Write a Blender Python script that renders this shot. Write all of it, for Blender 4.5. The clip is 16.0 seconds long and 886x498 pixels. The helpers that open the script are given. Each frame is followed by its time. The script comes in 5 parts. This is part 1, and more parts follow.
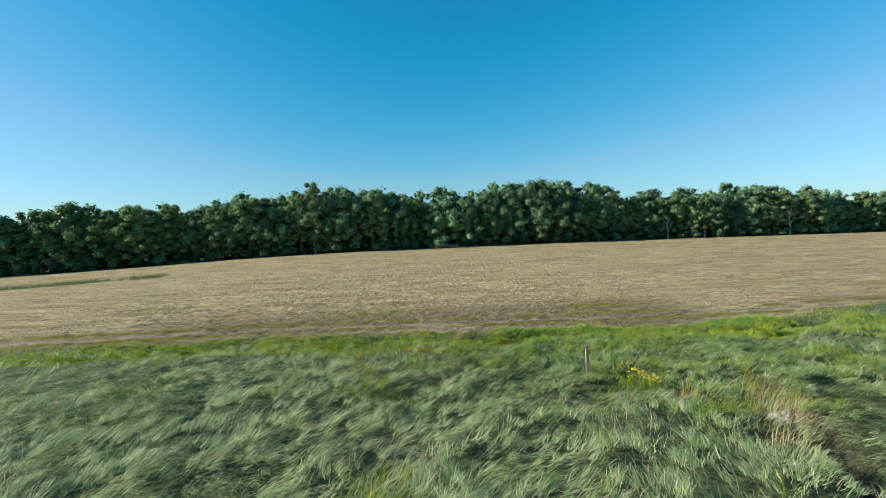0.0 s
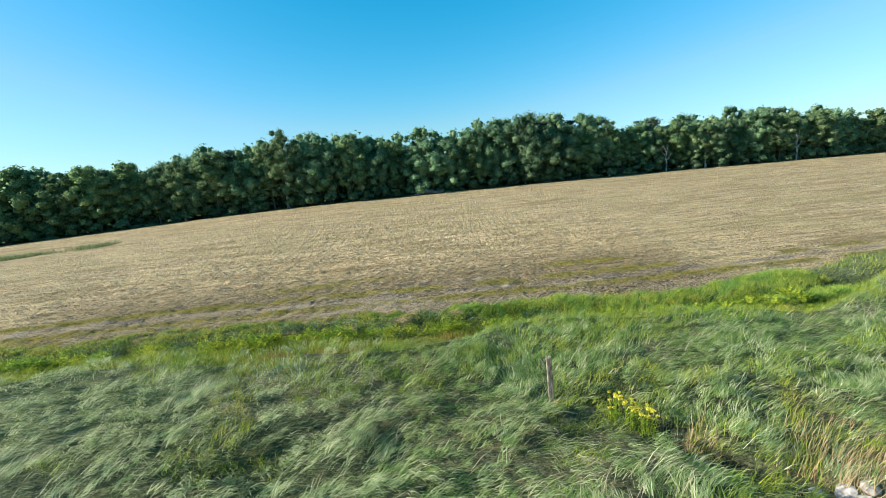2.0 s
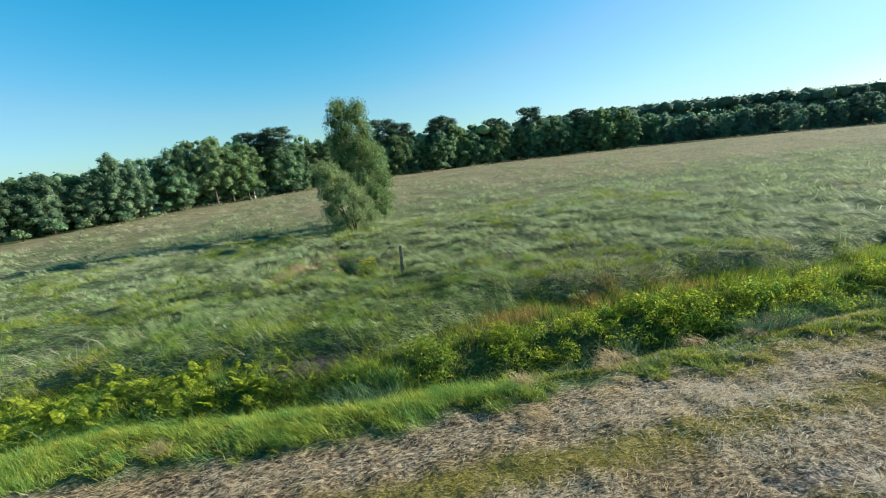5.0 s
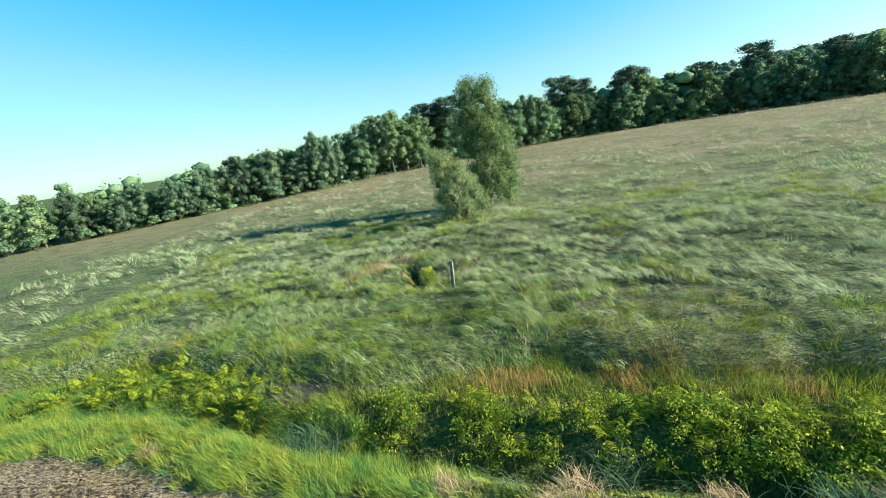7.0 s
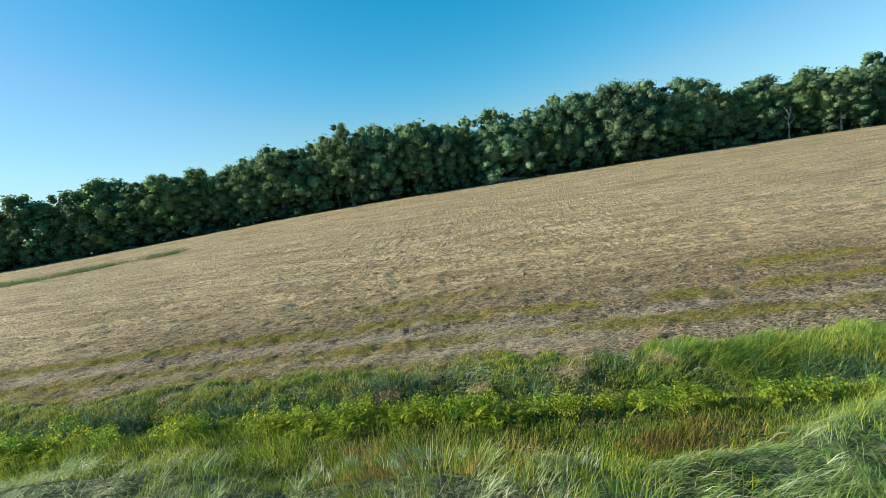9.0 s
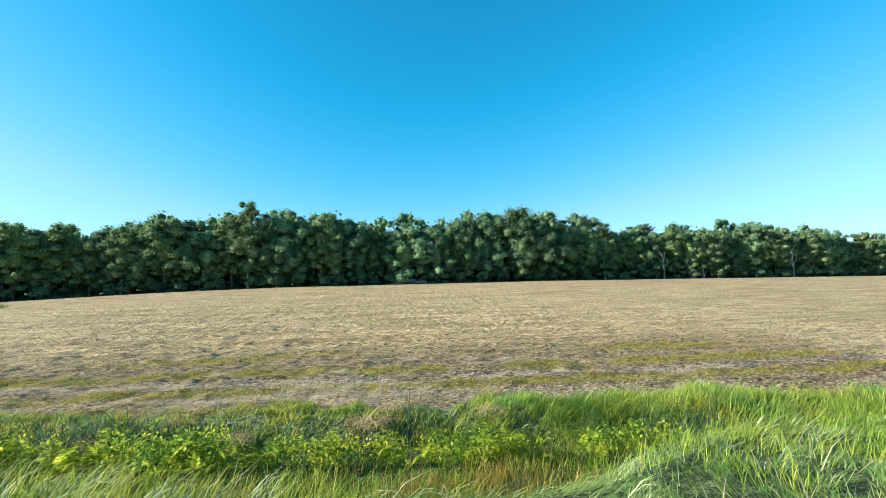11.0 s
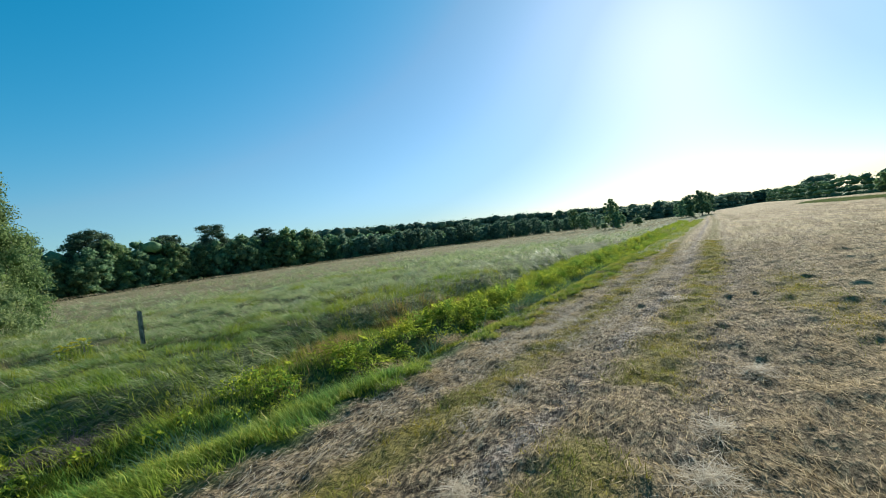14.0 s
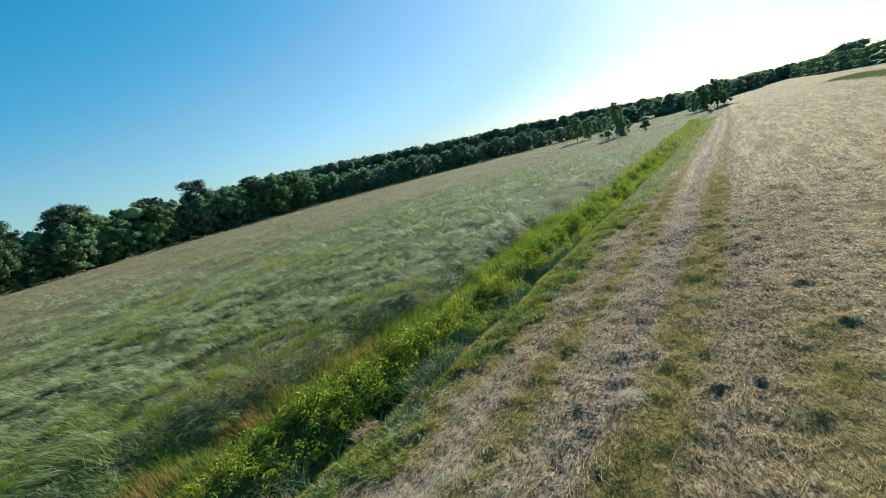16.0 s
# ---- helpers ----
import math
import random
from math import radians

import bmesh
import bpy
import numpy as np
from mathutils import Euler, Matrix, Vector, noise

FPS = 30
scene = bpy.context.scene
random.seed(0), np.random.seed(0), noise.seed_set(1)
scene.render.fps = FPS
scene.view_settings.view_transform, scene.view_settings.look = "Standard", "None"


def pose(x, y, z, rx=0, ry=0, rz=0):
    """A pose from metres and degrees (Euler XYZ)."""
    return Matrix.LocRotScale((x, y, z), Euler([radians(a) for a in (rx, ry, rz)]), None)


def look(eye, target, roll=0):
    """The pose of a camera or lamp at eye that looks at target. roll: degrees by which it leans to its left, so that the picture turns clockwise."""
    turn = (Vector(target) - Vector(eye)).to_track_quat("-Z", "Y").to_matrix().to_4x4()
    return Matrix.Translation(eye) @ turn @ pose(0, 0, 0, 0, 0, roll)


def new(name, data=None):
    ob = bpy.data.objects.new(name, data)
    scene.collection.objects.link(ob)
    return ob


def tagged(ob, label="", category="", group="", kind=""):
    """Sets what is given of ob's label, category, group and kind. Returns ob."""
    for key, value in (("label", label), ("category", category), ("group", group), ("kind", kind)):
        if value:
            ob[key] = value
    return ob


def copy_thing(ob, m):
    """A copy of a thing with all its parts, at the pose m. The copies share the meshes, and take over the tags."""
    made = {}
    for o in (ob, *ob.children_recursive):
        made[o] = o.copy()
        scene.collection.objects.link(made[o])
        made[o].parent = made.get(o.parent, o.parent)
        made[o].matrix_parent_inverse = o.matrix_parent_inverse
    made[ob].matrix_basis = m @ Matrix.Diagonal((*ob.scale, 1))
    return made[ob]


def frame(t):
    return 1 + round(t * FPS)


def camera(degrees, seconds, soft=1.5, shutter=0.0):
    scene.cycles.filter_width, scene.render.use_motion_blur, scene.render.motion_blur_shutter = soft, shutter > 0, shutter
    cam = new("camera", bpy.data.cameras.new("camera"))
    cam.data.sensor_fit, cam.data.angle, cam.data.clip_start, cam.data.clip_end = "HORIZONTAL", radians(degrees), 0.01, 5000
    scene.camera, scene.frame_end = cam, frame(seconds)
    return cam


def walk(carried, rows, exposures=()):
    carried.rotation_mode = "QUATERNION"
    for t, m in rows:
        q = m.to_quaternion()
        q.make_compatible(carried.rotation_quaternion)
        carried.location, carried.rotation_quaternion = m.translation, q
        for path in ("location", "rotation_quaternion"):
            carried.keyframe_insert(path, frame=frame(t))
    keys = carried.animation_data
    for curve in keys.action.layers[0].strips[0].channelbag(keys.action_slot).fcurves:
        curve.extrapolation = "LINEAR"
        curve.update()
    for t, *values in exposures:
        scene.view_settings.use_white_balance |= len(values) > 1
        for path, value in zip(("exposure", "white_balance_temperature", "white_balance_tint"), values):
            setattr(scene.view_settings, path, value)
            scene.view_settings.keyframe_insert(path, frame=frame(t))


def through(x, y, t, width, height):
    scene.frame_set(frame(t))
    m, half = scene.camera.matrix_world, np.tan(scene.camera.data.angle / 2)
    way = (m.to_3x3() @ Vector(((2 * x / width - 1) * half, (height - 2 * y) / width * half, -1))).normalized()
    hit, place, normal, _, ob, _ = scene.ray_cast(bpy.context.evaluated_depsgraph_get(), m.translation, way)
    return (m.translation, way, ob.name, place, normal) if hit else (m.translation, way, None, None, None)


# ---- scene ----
cam = camera(93.4, 16.0, 0.7)
PATH = [
    (0, (-11.348, -2.442, 6.563), (-11.150, -0.453, 6.489), -2.0),
    (0.1, (-11.329, -2.288, 6.463), (-11.083, -0.304, 6.402), -2.0),
    (0.2, (-11.316, -2.140, 6.367), (-11.020, -0.163, 6.319), -1.8),
    (0.3, (-11.299, -1.990, 6.269), (-10.955, -0.020, 6.234), -1.7),
    (0.4, (-11.270, -1.827, 6.165), (-10.882, 0.135, 6.141), -1.7),
    (0.5, (-11.219, -1.644, 6.049), (-10.792, 0.310, 6.032), -1.7),
    (0.6, (-11.152, -1.441, 5.894), (-10.691, 0.506, 5.883), -1.7),
    (0.7, (-11.074, -1.224, 5.702), (-10.583, 0.715, 5.696), -1.8),
    (0.8, (-10.977, -0.992, 5.517), (-10.462, 0.940, 5.512), -2.0),
    (0.9, (-10.853, -0.742, 5.378), (-10.320, 1.185, 5.371), -2.2),
    (1, (-10.694, -0.473, 5.328), (-10.151, 1.452, 5.312), -2.4),
    (1.1, (-10.493, -0.185, 5.391), (-9.950, 1.739, 5.359), -2.7),
    (1.2, (-10.257, 0.121, 5.538), (-9.721, 2.047, 5.485), -3.0),
    (1.3, (-9.993, 0.445, 5.734), (-9.472, 2.374, 5.655), -3.3),
    (1.4, (-9.709, 0.788, 5.943), (-9.211, 2.722, 5.834), -3.6),
    (1.5, (-9.413, 1.151, 6.127), (-8.947, 3.091, 5.986), -3.9),
    (1.6, (-9.105, 1.528, 6.305), (-8.678, 3.474, 6.126), -4.2),
    (1.7, (-8.778, 1.919, 6.500), (-8.399, 3.870, 6.277), -4.4),
    (1.8, (-8.435, 2.332, 6.687), (-8.112, 4.287, 6.418), -4.6),
    (1.9, (-8.075, 2.775, 6.838), (-7.816, 4.733, 6.527), -4.9),
    (2, (-7.702, 3.255, 6.927), (-7.511, 5.216, 6.582), -5.1),
    (2.1, (-7.315, 3.768, 6.930), (-7.200, 5.730, 6.563), -5.2),
    (2.2, (-6.916, 4.307, 6.866), (-6.882, 6.270, 6.485), -5.3),
    (2.3, (-6.500, 4.881, 6.769), (-6.554, 6.842, 6.377), -5.5),
    (2.4, (-6.064, 5.501, 6.673), (-6.214, 7.455, 6.272), -5.7),
    (2.5, (-5.605, 6.176, 6.613), (-5.861, 8.116, 6.198), -6.0),
    (2.6, (-5.111, 6.919, 6.610), (-5.478, 8.837, 6.179), -6.5),
    (2.7, (-4.584, 7.724, 6.641), (-5.067, 9.612, 6.193), -7.1),
    (2.8, (-4.041, 8.570, 6.674), (-4.648, 10.418, 6.209), -7.8),
    (2.9, (-3.501, 9.438, 6.676), (-4.240, 11.233, 6.193), -8.6),
    (3, (-2.980, 10.307, 6.615), (-3.861, 12.031, 6.114), -9.5),
    (3.1, (-2.476, 11.137, 6.467), (-3.500, 12.774, 5.943), -10.7),
    (3.2, (-1.977, 11.944, 6.253), (-3.139, 13.475, 5.702), -12.0),
    (3.3, (-1.487, 12.783, 6.009), (-2.790, 14.187, 5.434), -13.4),
    (3.4, (-1.011, 13.715, 5.772), (-2.460, 14.959, 5.179), -14.9),
    (3.5, (-0.555, 14.797, 5.578), (-2.153, 15.840, 4.980), -16.2),
    (3.6, (-0.079, 16.098, 5.438), (-1.824, 16.877, 4.849), -17.7),
    (3.7, (0.422, 17.580, 5.327), (-1.442, 18.030, 4.759), -19.3),
    (3.8, (0.886, 19.139, 5.230), (-1.038, 19.222, 4.690), -20.5),
    (3.9, (1.254, 20.670, 5.130), (-0.660, 20.386, 4.624), -21.4),
    (4, (1.467, 22.070, 5.011), (-0.377, 21.456, 4.539), -21.8),
    (4.1, (1.496, 23.334, 4.832), (-0.233, 22.427, 4.402), -21.8),
    (4.2, (1.381, 24.532, 4.602), (-0.193, 23.357, 4.225), -21.3),
    (4.3, (1.165, 25.670, 4.386), (-0.225, 24.268, 4.061), -20.3),
    (4.4, (0.889, 26.756, 4.246), (-0.305, 25.177, 3.962), -18.9),
    (4.5, (0.596, 27.798, 4.245), (-0.414, 26.093, 3.980), -17.3),
    (4.6, (0.280, 28.817, 4.403), (-0.577, 27.031, 4.128), -15.4),
    (4.7, (-0.088, 29.808, 4.677), (-0.824, 27.973, 4.371), -13.2),
    (4.8, (-0.498, 30.739, 5.038), (-1.137, 28.876, 4.690), -10.8),
    (4.9, (-0.939, 31.578, 5.462), (-1.496, 29.699, 5.063), -8.4),
    (5, (-1.402, 32.295, 5.919), (-1.881, 30.406, 5.470), -6.4),
    (5.1, (-1.899, 32.882, 6.434), (-2.306, 30.989, 5.933), -4.4),
    (5.2, (-2.399, 33.381, 6.954), (-2.743, 31.491, 6.400), -2.6),
    (5.3, (-2.871, 33.823, 7.388), (-3.146, 31.934, 6.791), -1.1),
    (5.4, (-3.333, 34.207, 7.745), (-3.526, 32.319, 7.114), -0.0),
    (5.5, (-3.786, 34.531, 8.031), (-3.885, 32.645, 7.374), 0.7),
    (5.6, (-4.224, 34.792, 8.251), (-4.223, 32.910, 7.575), 1.2),
    (5.7, (-4.648, 34.988, 8.410), (-4.542, 33.114, 7.721), 1.3),
    (5.8, (-5.053, 35.117, 8.513), (-4.841, 33.254, 7.817), 1.2),
    (5.9, (-5.438, 35.175, 8.566), (-5.123, 33.327, 7.868), 0.9),
    (6, (-5.800, 35.161, 8.573), (-5.387, 33.331, 7.878), 0.4),
    (6.1, (-6.136, 35.071, 8.539), (-5.635, 33.261, 7.852), -0.3),
    (6.2, (-6.446, 34.903, 8.470), (-5.867, 33.112, 7.794), -1.1),
    (6.3, (-6.725, 34.655, 8.371), (-6.084, 32.880, 7.709), -2.1),
    (6.4, (-6.973, 34.324, 8.247), (-6.286, 32.560, 7.601), -3.1),
    (6.5, (-7.185, 33.907, 8.104), (-6.474, 32.147, 7.476), -4.2),
    (6.6, (-7.361, 33.403, 7.945), (-6.647, 31.637, 7.337), -5.3),
    (6.7, (-7.498, 32.808, 7.777), (-6.808, 31.025, 7.189), -6.3),
    (6.8, (-7.592, 32.120, 7.605), (-6.958, 30.310, 7.038), -7.4),
    (6.9, (-7.643, 31.336, 7.433), (-7.099, 29.491, 6.886), -8.3),
    (7, (-7.647, 30.454, 7.267), (-7.234, 28.570, 6.740), -9.2),
    (7.1, (-7.602, 29.472, 7.112), (-7.365, 27.552, 6.602), -9.9),
    (7.2, (-7.506, 28.386, 6.973), (-7.494, 26.448, 6.479), -10.5),
    (7.3, (-7.356, 27.194, 6.856), (-7.619, 25.271, 6.374), -10.8),
    (7.4, (-7.151, 25.894, 6.765), (-7.735, 24.041, 6.292), -11.0),
    (7.5, (-6.855, 24.456, 6.691), (-7.790, 22.750, 6.226), -11.0),
    (7.6, (-6.600, 23.000, 6.600), (-7.862, 21.517, 6.143), -11.0),
    (7.7, (-6.484, 21.642, 6.496), (-8.021, 20.441, 6.055), -10.8),
    (7.8, (-6.475, 20.343, 6.378), (-8.225, 19.475, 5.947), -10.4),
    (7.9, (-6.614, 19.091, 6.208), (-8.507, 18.596, 5.793), -10.1),
    (8, (-6.942, 17.875, 5.947), (-8.902, 17.773, 5.558), -10.2),
    (8.1, (-7.531, 16.639, 5.541), (-9.477, 16.935, 5.190), -10.8),
    (8.2, (-8.166, 15.551, 5.155), (-10.020, 16.233, 4.842), -11.5),
    (8.3, (-8.640, 14.853, 4.949), (-10.322, 15.898, 4.665), -12.5),
    (8.4, (-9.032, 14.412, 4.862), (-10.475, 15.774, 4.607), -13.7),
    (8.5, (-9.387, 13.996, 4.864), (-10.563, 15.597, 4.631), -14.5),
    (8.6, (-9.726, 13.511, 5.006), (-10.638, 15.276, 4.770), -14.2),
    (8.7, (-10.032, 13.035, 5.299), (-10.693, 14.904, 5.039), -13.1),
    (8.8, (-10.299, 12.590, 5.650), (-10.735, 14.520, 5.356), -11.5),
    (8.9, (-10.519, 12.202, 5.968), (-10.763, 14.160, 5.643), -9.9),
    (9, (-10.685, 11.892, 6.161), (-10.774, 13.861, 5.820), -8.7),
    (9.1, (-10.785, 11.673, 6.226), (-10.773, 13.644, 5.887), -7.9),
    (9.2, (-10.824, 11.528, 6.227), (-10.765, 13.500, 5.897), -7.3),
    (9.3, (-10.820, 11.442, 6.164), (-10.744, 13.415, 5.849), -6.8),
    (9.4, (-10.787, 11.397, 6.039), (-10.706, 13.373, 5.744), -6.4),
    (9.5, (-10.741, 11.377, 5.854), (-10.646, 13.356, 5.579), -6.0),
    (9.6, (-10.681, 11.387, 5.590), (-10.562, 13.368, 5.337), -5.5),
    (9.7, (-10.602, 11.426, 5.301), (-10.462, 13.408, 5.072), -5.1),
    (9.8, (-10.505, 11.484, 5.044), (-10.345, 13.467, 4.840), -4.7),
    (9.9, (-10.389, 11.568, 4.802), (-10.205, 13.551, 4.624), -4.3),
    (10, (-10.252, 11.676, 4.574), (-10.045, 13.660, 4.425), -3.9),
    (10.1, (-10.097, 11.809, 4.360), (-9.865, 13.792, 4.241), -3.5),
    (10.2, (-9.923, 11.964, 4.159), (-9.667, 13.946, 4.072), -3.1),
    (10.3, (-9.732, 12.142, 3.971), (-9.453, 14.122, 3.916), -2.7),
    (10.4, (-9.523, 12.342, 3.795), (-9.224, 14.319, 3.773), -2.4),
    (10.5, (-9.297, 12.562, 3.631), (-8.981, 14.537, 3.643), -2.1),
    (10.6, (-9.056, 12.802, 3.478), (-8.726, 14.775, 3.523), -1.8),
    (10.7, (-8.799, 13.062, 3.336), (-8.460, 15.031, 3.413), -1.5),
    (10.8, (-8.527, 13.339, 3.205), (-8.184, 15.307, 3.312), -1.3),
    (10.9, (-8.241, 13.635, 3.083), (-7.901, 15.601, 3.220), -1.2),
    (11, (-7.941, 13.946, 2.970), (-7.610, 15.912, 3.136), -1.1),
    (11.1, (-7.628, 14.274, 2.867), (-7.314, 16.240, 3.058), -1.1),
    (11.2, (-7.303, 14.617, 2.772), (-7.014, 16.584, 2.986), -1.1),
    (11.3, (-6.966, 14.974, 2.685), (-6.712, 16.944, 2.918), -1.2),
    (11.4, (-6.617, 15.344, 2.605), (-6.408, 17.317, 2.855), -1.5),
    (11.5, (-6.258, 15.727, 2.532), (-6.105, 17.704, 2.795), -1.8),
    (11.6, (-5.888, 16.122, 2.466), (-5.803, 18.101, 2.738), -2.2),
    (11.7, (-5.509, 16.528, 2.406), (-5.504, 18.508, 2.681), -2.7),
    (11.8, (-5.122, 16.943, 2.351), (-5.209, 18.923, 2.626), -3.3),
    (11.9, (-4.726, 17.369, 2.288), (-4.914, 19.341, 2.563), -4.1),
    (12, (-4.319, 17.808, 2.223), (-4.613, 19.767, 2.498), -5.1),
    (12.1, (-3.896, 18.266, 2.187), (-4.310, 20.205, 2.454), -6.0),
    (12.2, (-3.454, 18.747, 2.210), (-4.004, 20.654, 2.450), -6.7),
    (12.3, (-2.999, 19.249, 2.315), (-3.707, 21.110, 2.501), -7.1),
    (12.4, (-2.526, 19.773, 2.469), (-3.404, 21.566, 2.586), -7.4),
    (12.5, (-2.008, 20.324, 2.621), (-3.056, 22.027, 2.677), -7.5),
    (12.6, (-1.377, 20.903, 2.779), (-2.591, 22.492, 2.793), -7.4),
    (12.7, (-0.641, 21.509, 2.960), (-2.017, 22.959, 2.943), -6.9),
    (12.8, (0.111, 22.142, 3.126), (-1.418, 23.431, 3.085), -6.4),
    (12.9, (0.787, 22.807, 3.238), (-0.879, 23.911, 3.180), -6.0),
    (13, (1.299, 23.504, 3.254), (-0.485, 24.405, 3.186), -5.8),
    (13.1, (1.611, 24.268, 3.120), (-0.271, 24.940, 3.049), -5.9),
    (13.2, (1.783, 25.098, 2.861), (-0.172, 25.514, 2.796), -6.3),
    (13.3, (1.868, 25.942, 2.562), (-0.125, 26.093, 2.509), -6.7),
    (13.4, (1.919, 26.751, 2.308), (-0.078, 26.648, 2.267), -7.1),
    (13.5, (1.989, 27.474, 2.185), (0.016, 27.146, 2.151), -7.4),
    (13.6, (2.084, 28.101, 2.213), (0.153, 27.582, 2.182), -7.5),
    (13.7, (2.170, 28.665, 2.335), (0.290, 27.981, 2.307), -7.6),
    (13.8, (2.235, 29.182, 2.521), (0.415, 28.354, 2.493), -7.6),
    (13.9, (2.270, 29.667, 2.740), (0.514, 28.710, 2.709), -7.6),
    (14, (2.265, 30.135, 2.964), (0.577, 29.062, 2.923), -7.6),
    (14.1, (2.215, 30.595, 3.208), (0.598, 29.419, 3.152), -7.7),
    (14.2, (2.127, 31.038, 3.492), (0.582, 29.771, 3.415), -7.7),
    (14.3, (2.008, 31.449, 3.791), (0.531, 30.104, 3.691), -7.8),
    (14.4, (1.863, 31.812, 4.082), (0.448, 30.404, 3.955), -7.9),
    (14.5, (1.696, 32.112, 4.339), (0.334, 30.656, 4.184), -8.1),
    (14.6, (1.510, 32.344, 4.553), (0.191, 30.853, 4.368), -8.5),
    (14.7, (1.301, 32.518, 4.742), (0.013, 31.004, 4.523), -9.1),
    (14.8, (1.066, 32.642, 4.918), (-0.200, 31.115, 4.664), -9.6),
    (14.9, (0.805, 32.724, 5.093), (-0.449, 31.192, 4.805), -10.3),
    (15, (0.513, 32.771, 5.281), (-0.737, 31.243, 4.961), -11.0),
    (15.1, (0.211, 32.786, 5.511), (-1.044, 31.269, 5.159), -11.9),
    (15.2, (-0.101, 32.763, 5.775), (-1.370, 31.266, 5.389), -13.0),
    (15.3, (-0.450, 32.700, 6.028), (-1.741, 31.230, 5.611), -14.0),
    (15.4, (-0.865, 32.594, 6.226), (-2.185, 31.158, 5.784), -14.9),
    (15.5, (-1.376, 32.444, 6.325), (-2.728, 31.043, 5.868), -15.5),
    (15.6, (-2.011, 32.232, 6.296), (-3.403, 30.872, 5.836), -15.6),
    (15.7, (-2.754, 31.961, 6.169), (-4.192, 30.647, 5.717), -15.4),
    (15.8, (-3.556, 31.655, 5.986), (-5.044, 30.393, 5.547), -15.0),
    (15.9, (-4.374, 31.341, 5.790), (-5.911, 30.133, 5.365), -14.6),
    (16, (-5.162, 31.043, 5.621), (-6.743, 29.890, 5.208), -14.3),
]
EXPOSURES = [(0, 0.92), (1.0, 1.18), (2.5, 1.3), (3.5, 1.45), (4.2, 1.3), (5.0, 1.1), (7.4, 1.5), (8.0, 1.4), (8.5, 0.9), (9.0, 1.0), (9.5, 1.2), (11.8, 1.5), (12.5, 1.5), (13.3, 1.0), (14.0, 0.75), (14.5, 0.6), (15.2, 0.65), (16.0, 0.8)]
walk(cam, [(t, look(eye, target, roll)) for t, eye, target, roll in PATH], EXPOSURES)

# ---- light ----
SUN_AZ, SUN_EL = radians(91.0), radians(22.0)          # azimuth counted to the left of +y
to_sun = Vector((-math.sin(SUN_AZ) * math.cos(SUN_EL), math.cos(SUN_AZ) * math.cos(SUN_EL), math.sin(SUN_EL)))
world = bpy.data.worlds.new("sky")
scene.world = world
world.use_nodes = True
wn = world.node_tree
sky = wn.nodes.new("ShaderNodeTexSky")
sky.sky_type, sky.sun_disc = "NISHITA", False
sky.sun_elevation, sky.sun_rotation = SUN_EL, -SUN_AZ
sky.air_density, sky.dust_density, sky.ozone_density, sky.altitude = 1.0, 0.45, 3.0, 50
wn.nodes["Background"].inputs["Strength"].default_value = 0.085
# The deep sky is a purer blue than the bright sky round the sun.
grey = wn.nodes.new("ShaderNodeRGBToBW")
glow = wn.nodes.new("ShaderNodeMapRange")
glow.inputs["From Min"].default_value, glow.inputs["From Max"].default_value = 0.0, 14.0
tint = wn.nodes.new("ShaderNodeValToRGB")
tint.color_ramp.elements.new(0.5)
tint.color_ramp.elements.new(0.6)
tint.color_ramp.elements.new(0.7)
for e, (at, colour) in zip(tint.color_ramp.elements, [(0.12, (0.08, 1.05, 1.15)), (0.26, (0.60, 0.90, 0.94)), (0.43, (0.585, 0.79, 0.905)), (0.6, (0.475, 0.635, 0.765)), (1.0, (0.47, 0.55, 0.68))]):
    e.position, e.color = at, (*colour, 1)
clear = wn.nodes.new("ShaderNodeMix")
clear.data_type, clear.blend_type = "RGBA", "MULTIPLY"
clear.inputs[0].default_value = 1.0
wn.links.new(sky.outputs["Color"], grey.inputs[0])
wn.links.new(grey.outputs[0], glow.inputs["Value"])
wn.links.new(glow.outputs["Result"], tint.inputs["Fac"])
wn.links.new(sky.outputs["Color"], clear.inputs[6])
wn.links.new(tint.outputs["Color"], clear.inputs[7])
wn.links.new(clear.outputs[2], wn.nodes["Background"].inputs["Color"])
sun = new("sun", bpy.data.lights.new("sun", "SUN"))
sun.data.energy, sun.data.angle, sun.data.color = 4.8, radians(0.6), (1.0, 0.93, 0.82)
sun.matrix_world = to_sun.to_track_quat("Z", "Y").to_matrix().to_4x4()

# ---- plan of the land ----
rng = np.random.default_rng(7)


def smooth(u):
    u = np.clip(u, 0, 1)
    return u * u * (3 - 2 * u)


def vnoise(x, y, scale, seed=0):
    """Smooth value noise between 0 and 1, for arrays."""
    x, y = np.asarray(x, float) / scale, np.asarray(y, float) / scale
    i, j = np.floor(x).astype(np.int64), np.floor(y).astype(np.int64)
    u, v = x - i, y - j
    u, v = u * u * (3 - 2 * u), v * v * (3 - 2 * v)

    def h(a, b):
        n = (a * 374761393 + b * 668265263 + seed * 974634777) & 0x7FFFFFFF
        n = ((n ^ (n >> 13)) * 1274126177) & 0x7FFFFFFF
        return ((n ^ (n >> 16)) & 0xFFFF) / 65535.0

    return (h(i, j) * (1 - u) + h(i + 1, j) * u) * (1 - v) + (h(i, j + 1) * (1 - u) + h(i + 1, j + 1) * u) * v


def fbm(x, y, scale, seed=0):
    return (vnoise(x, y, scale, seed) + 0.5 * vnoise(x, y, scale * 0.47, seed + 1) + 0.25 * vnoise(x, y, scale * 0.22, seed + 2)) / 1.75


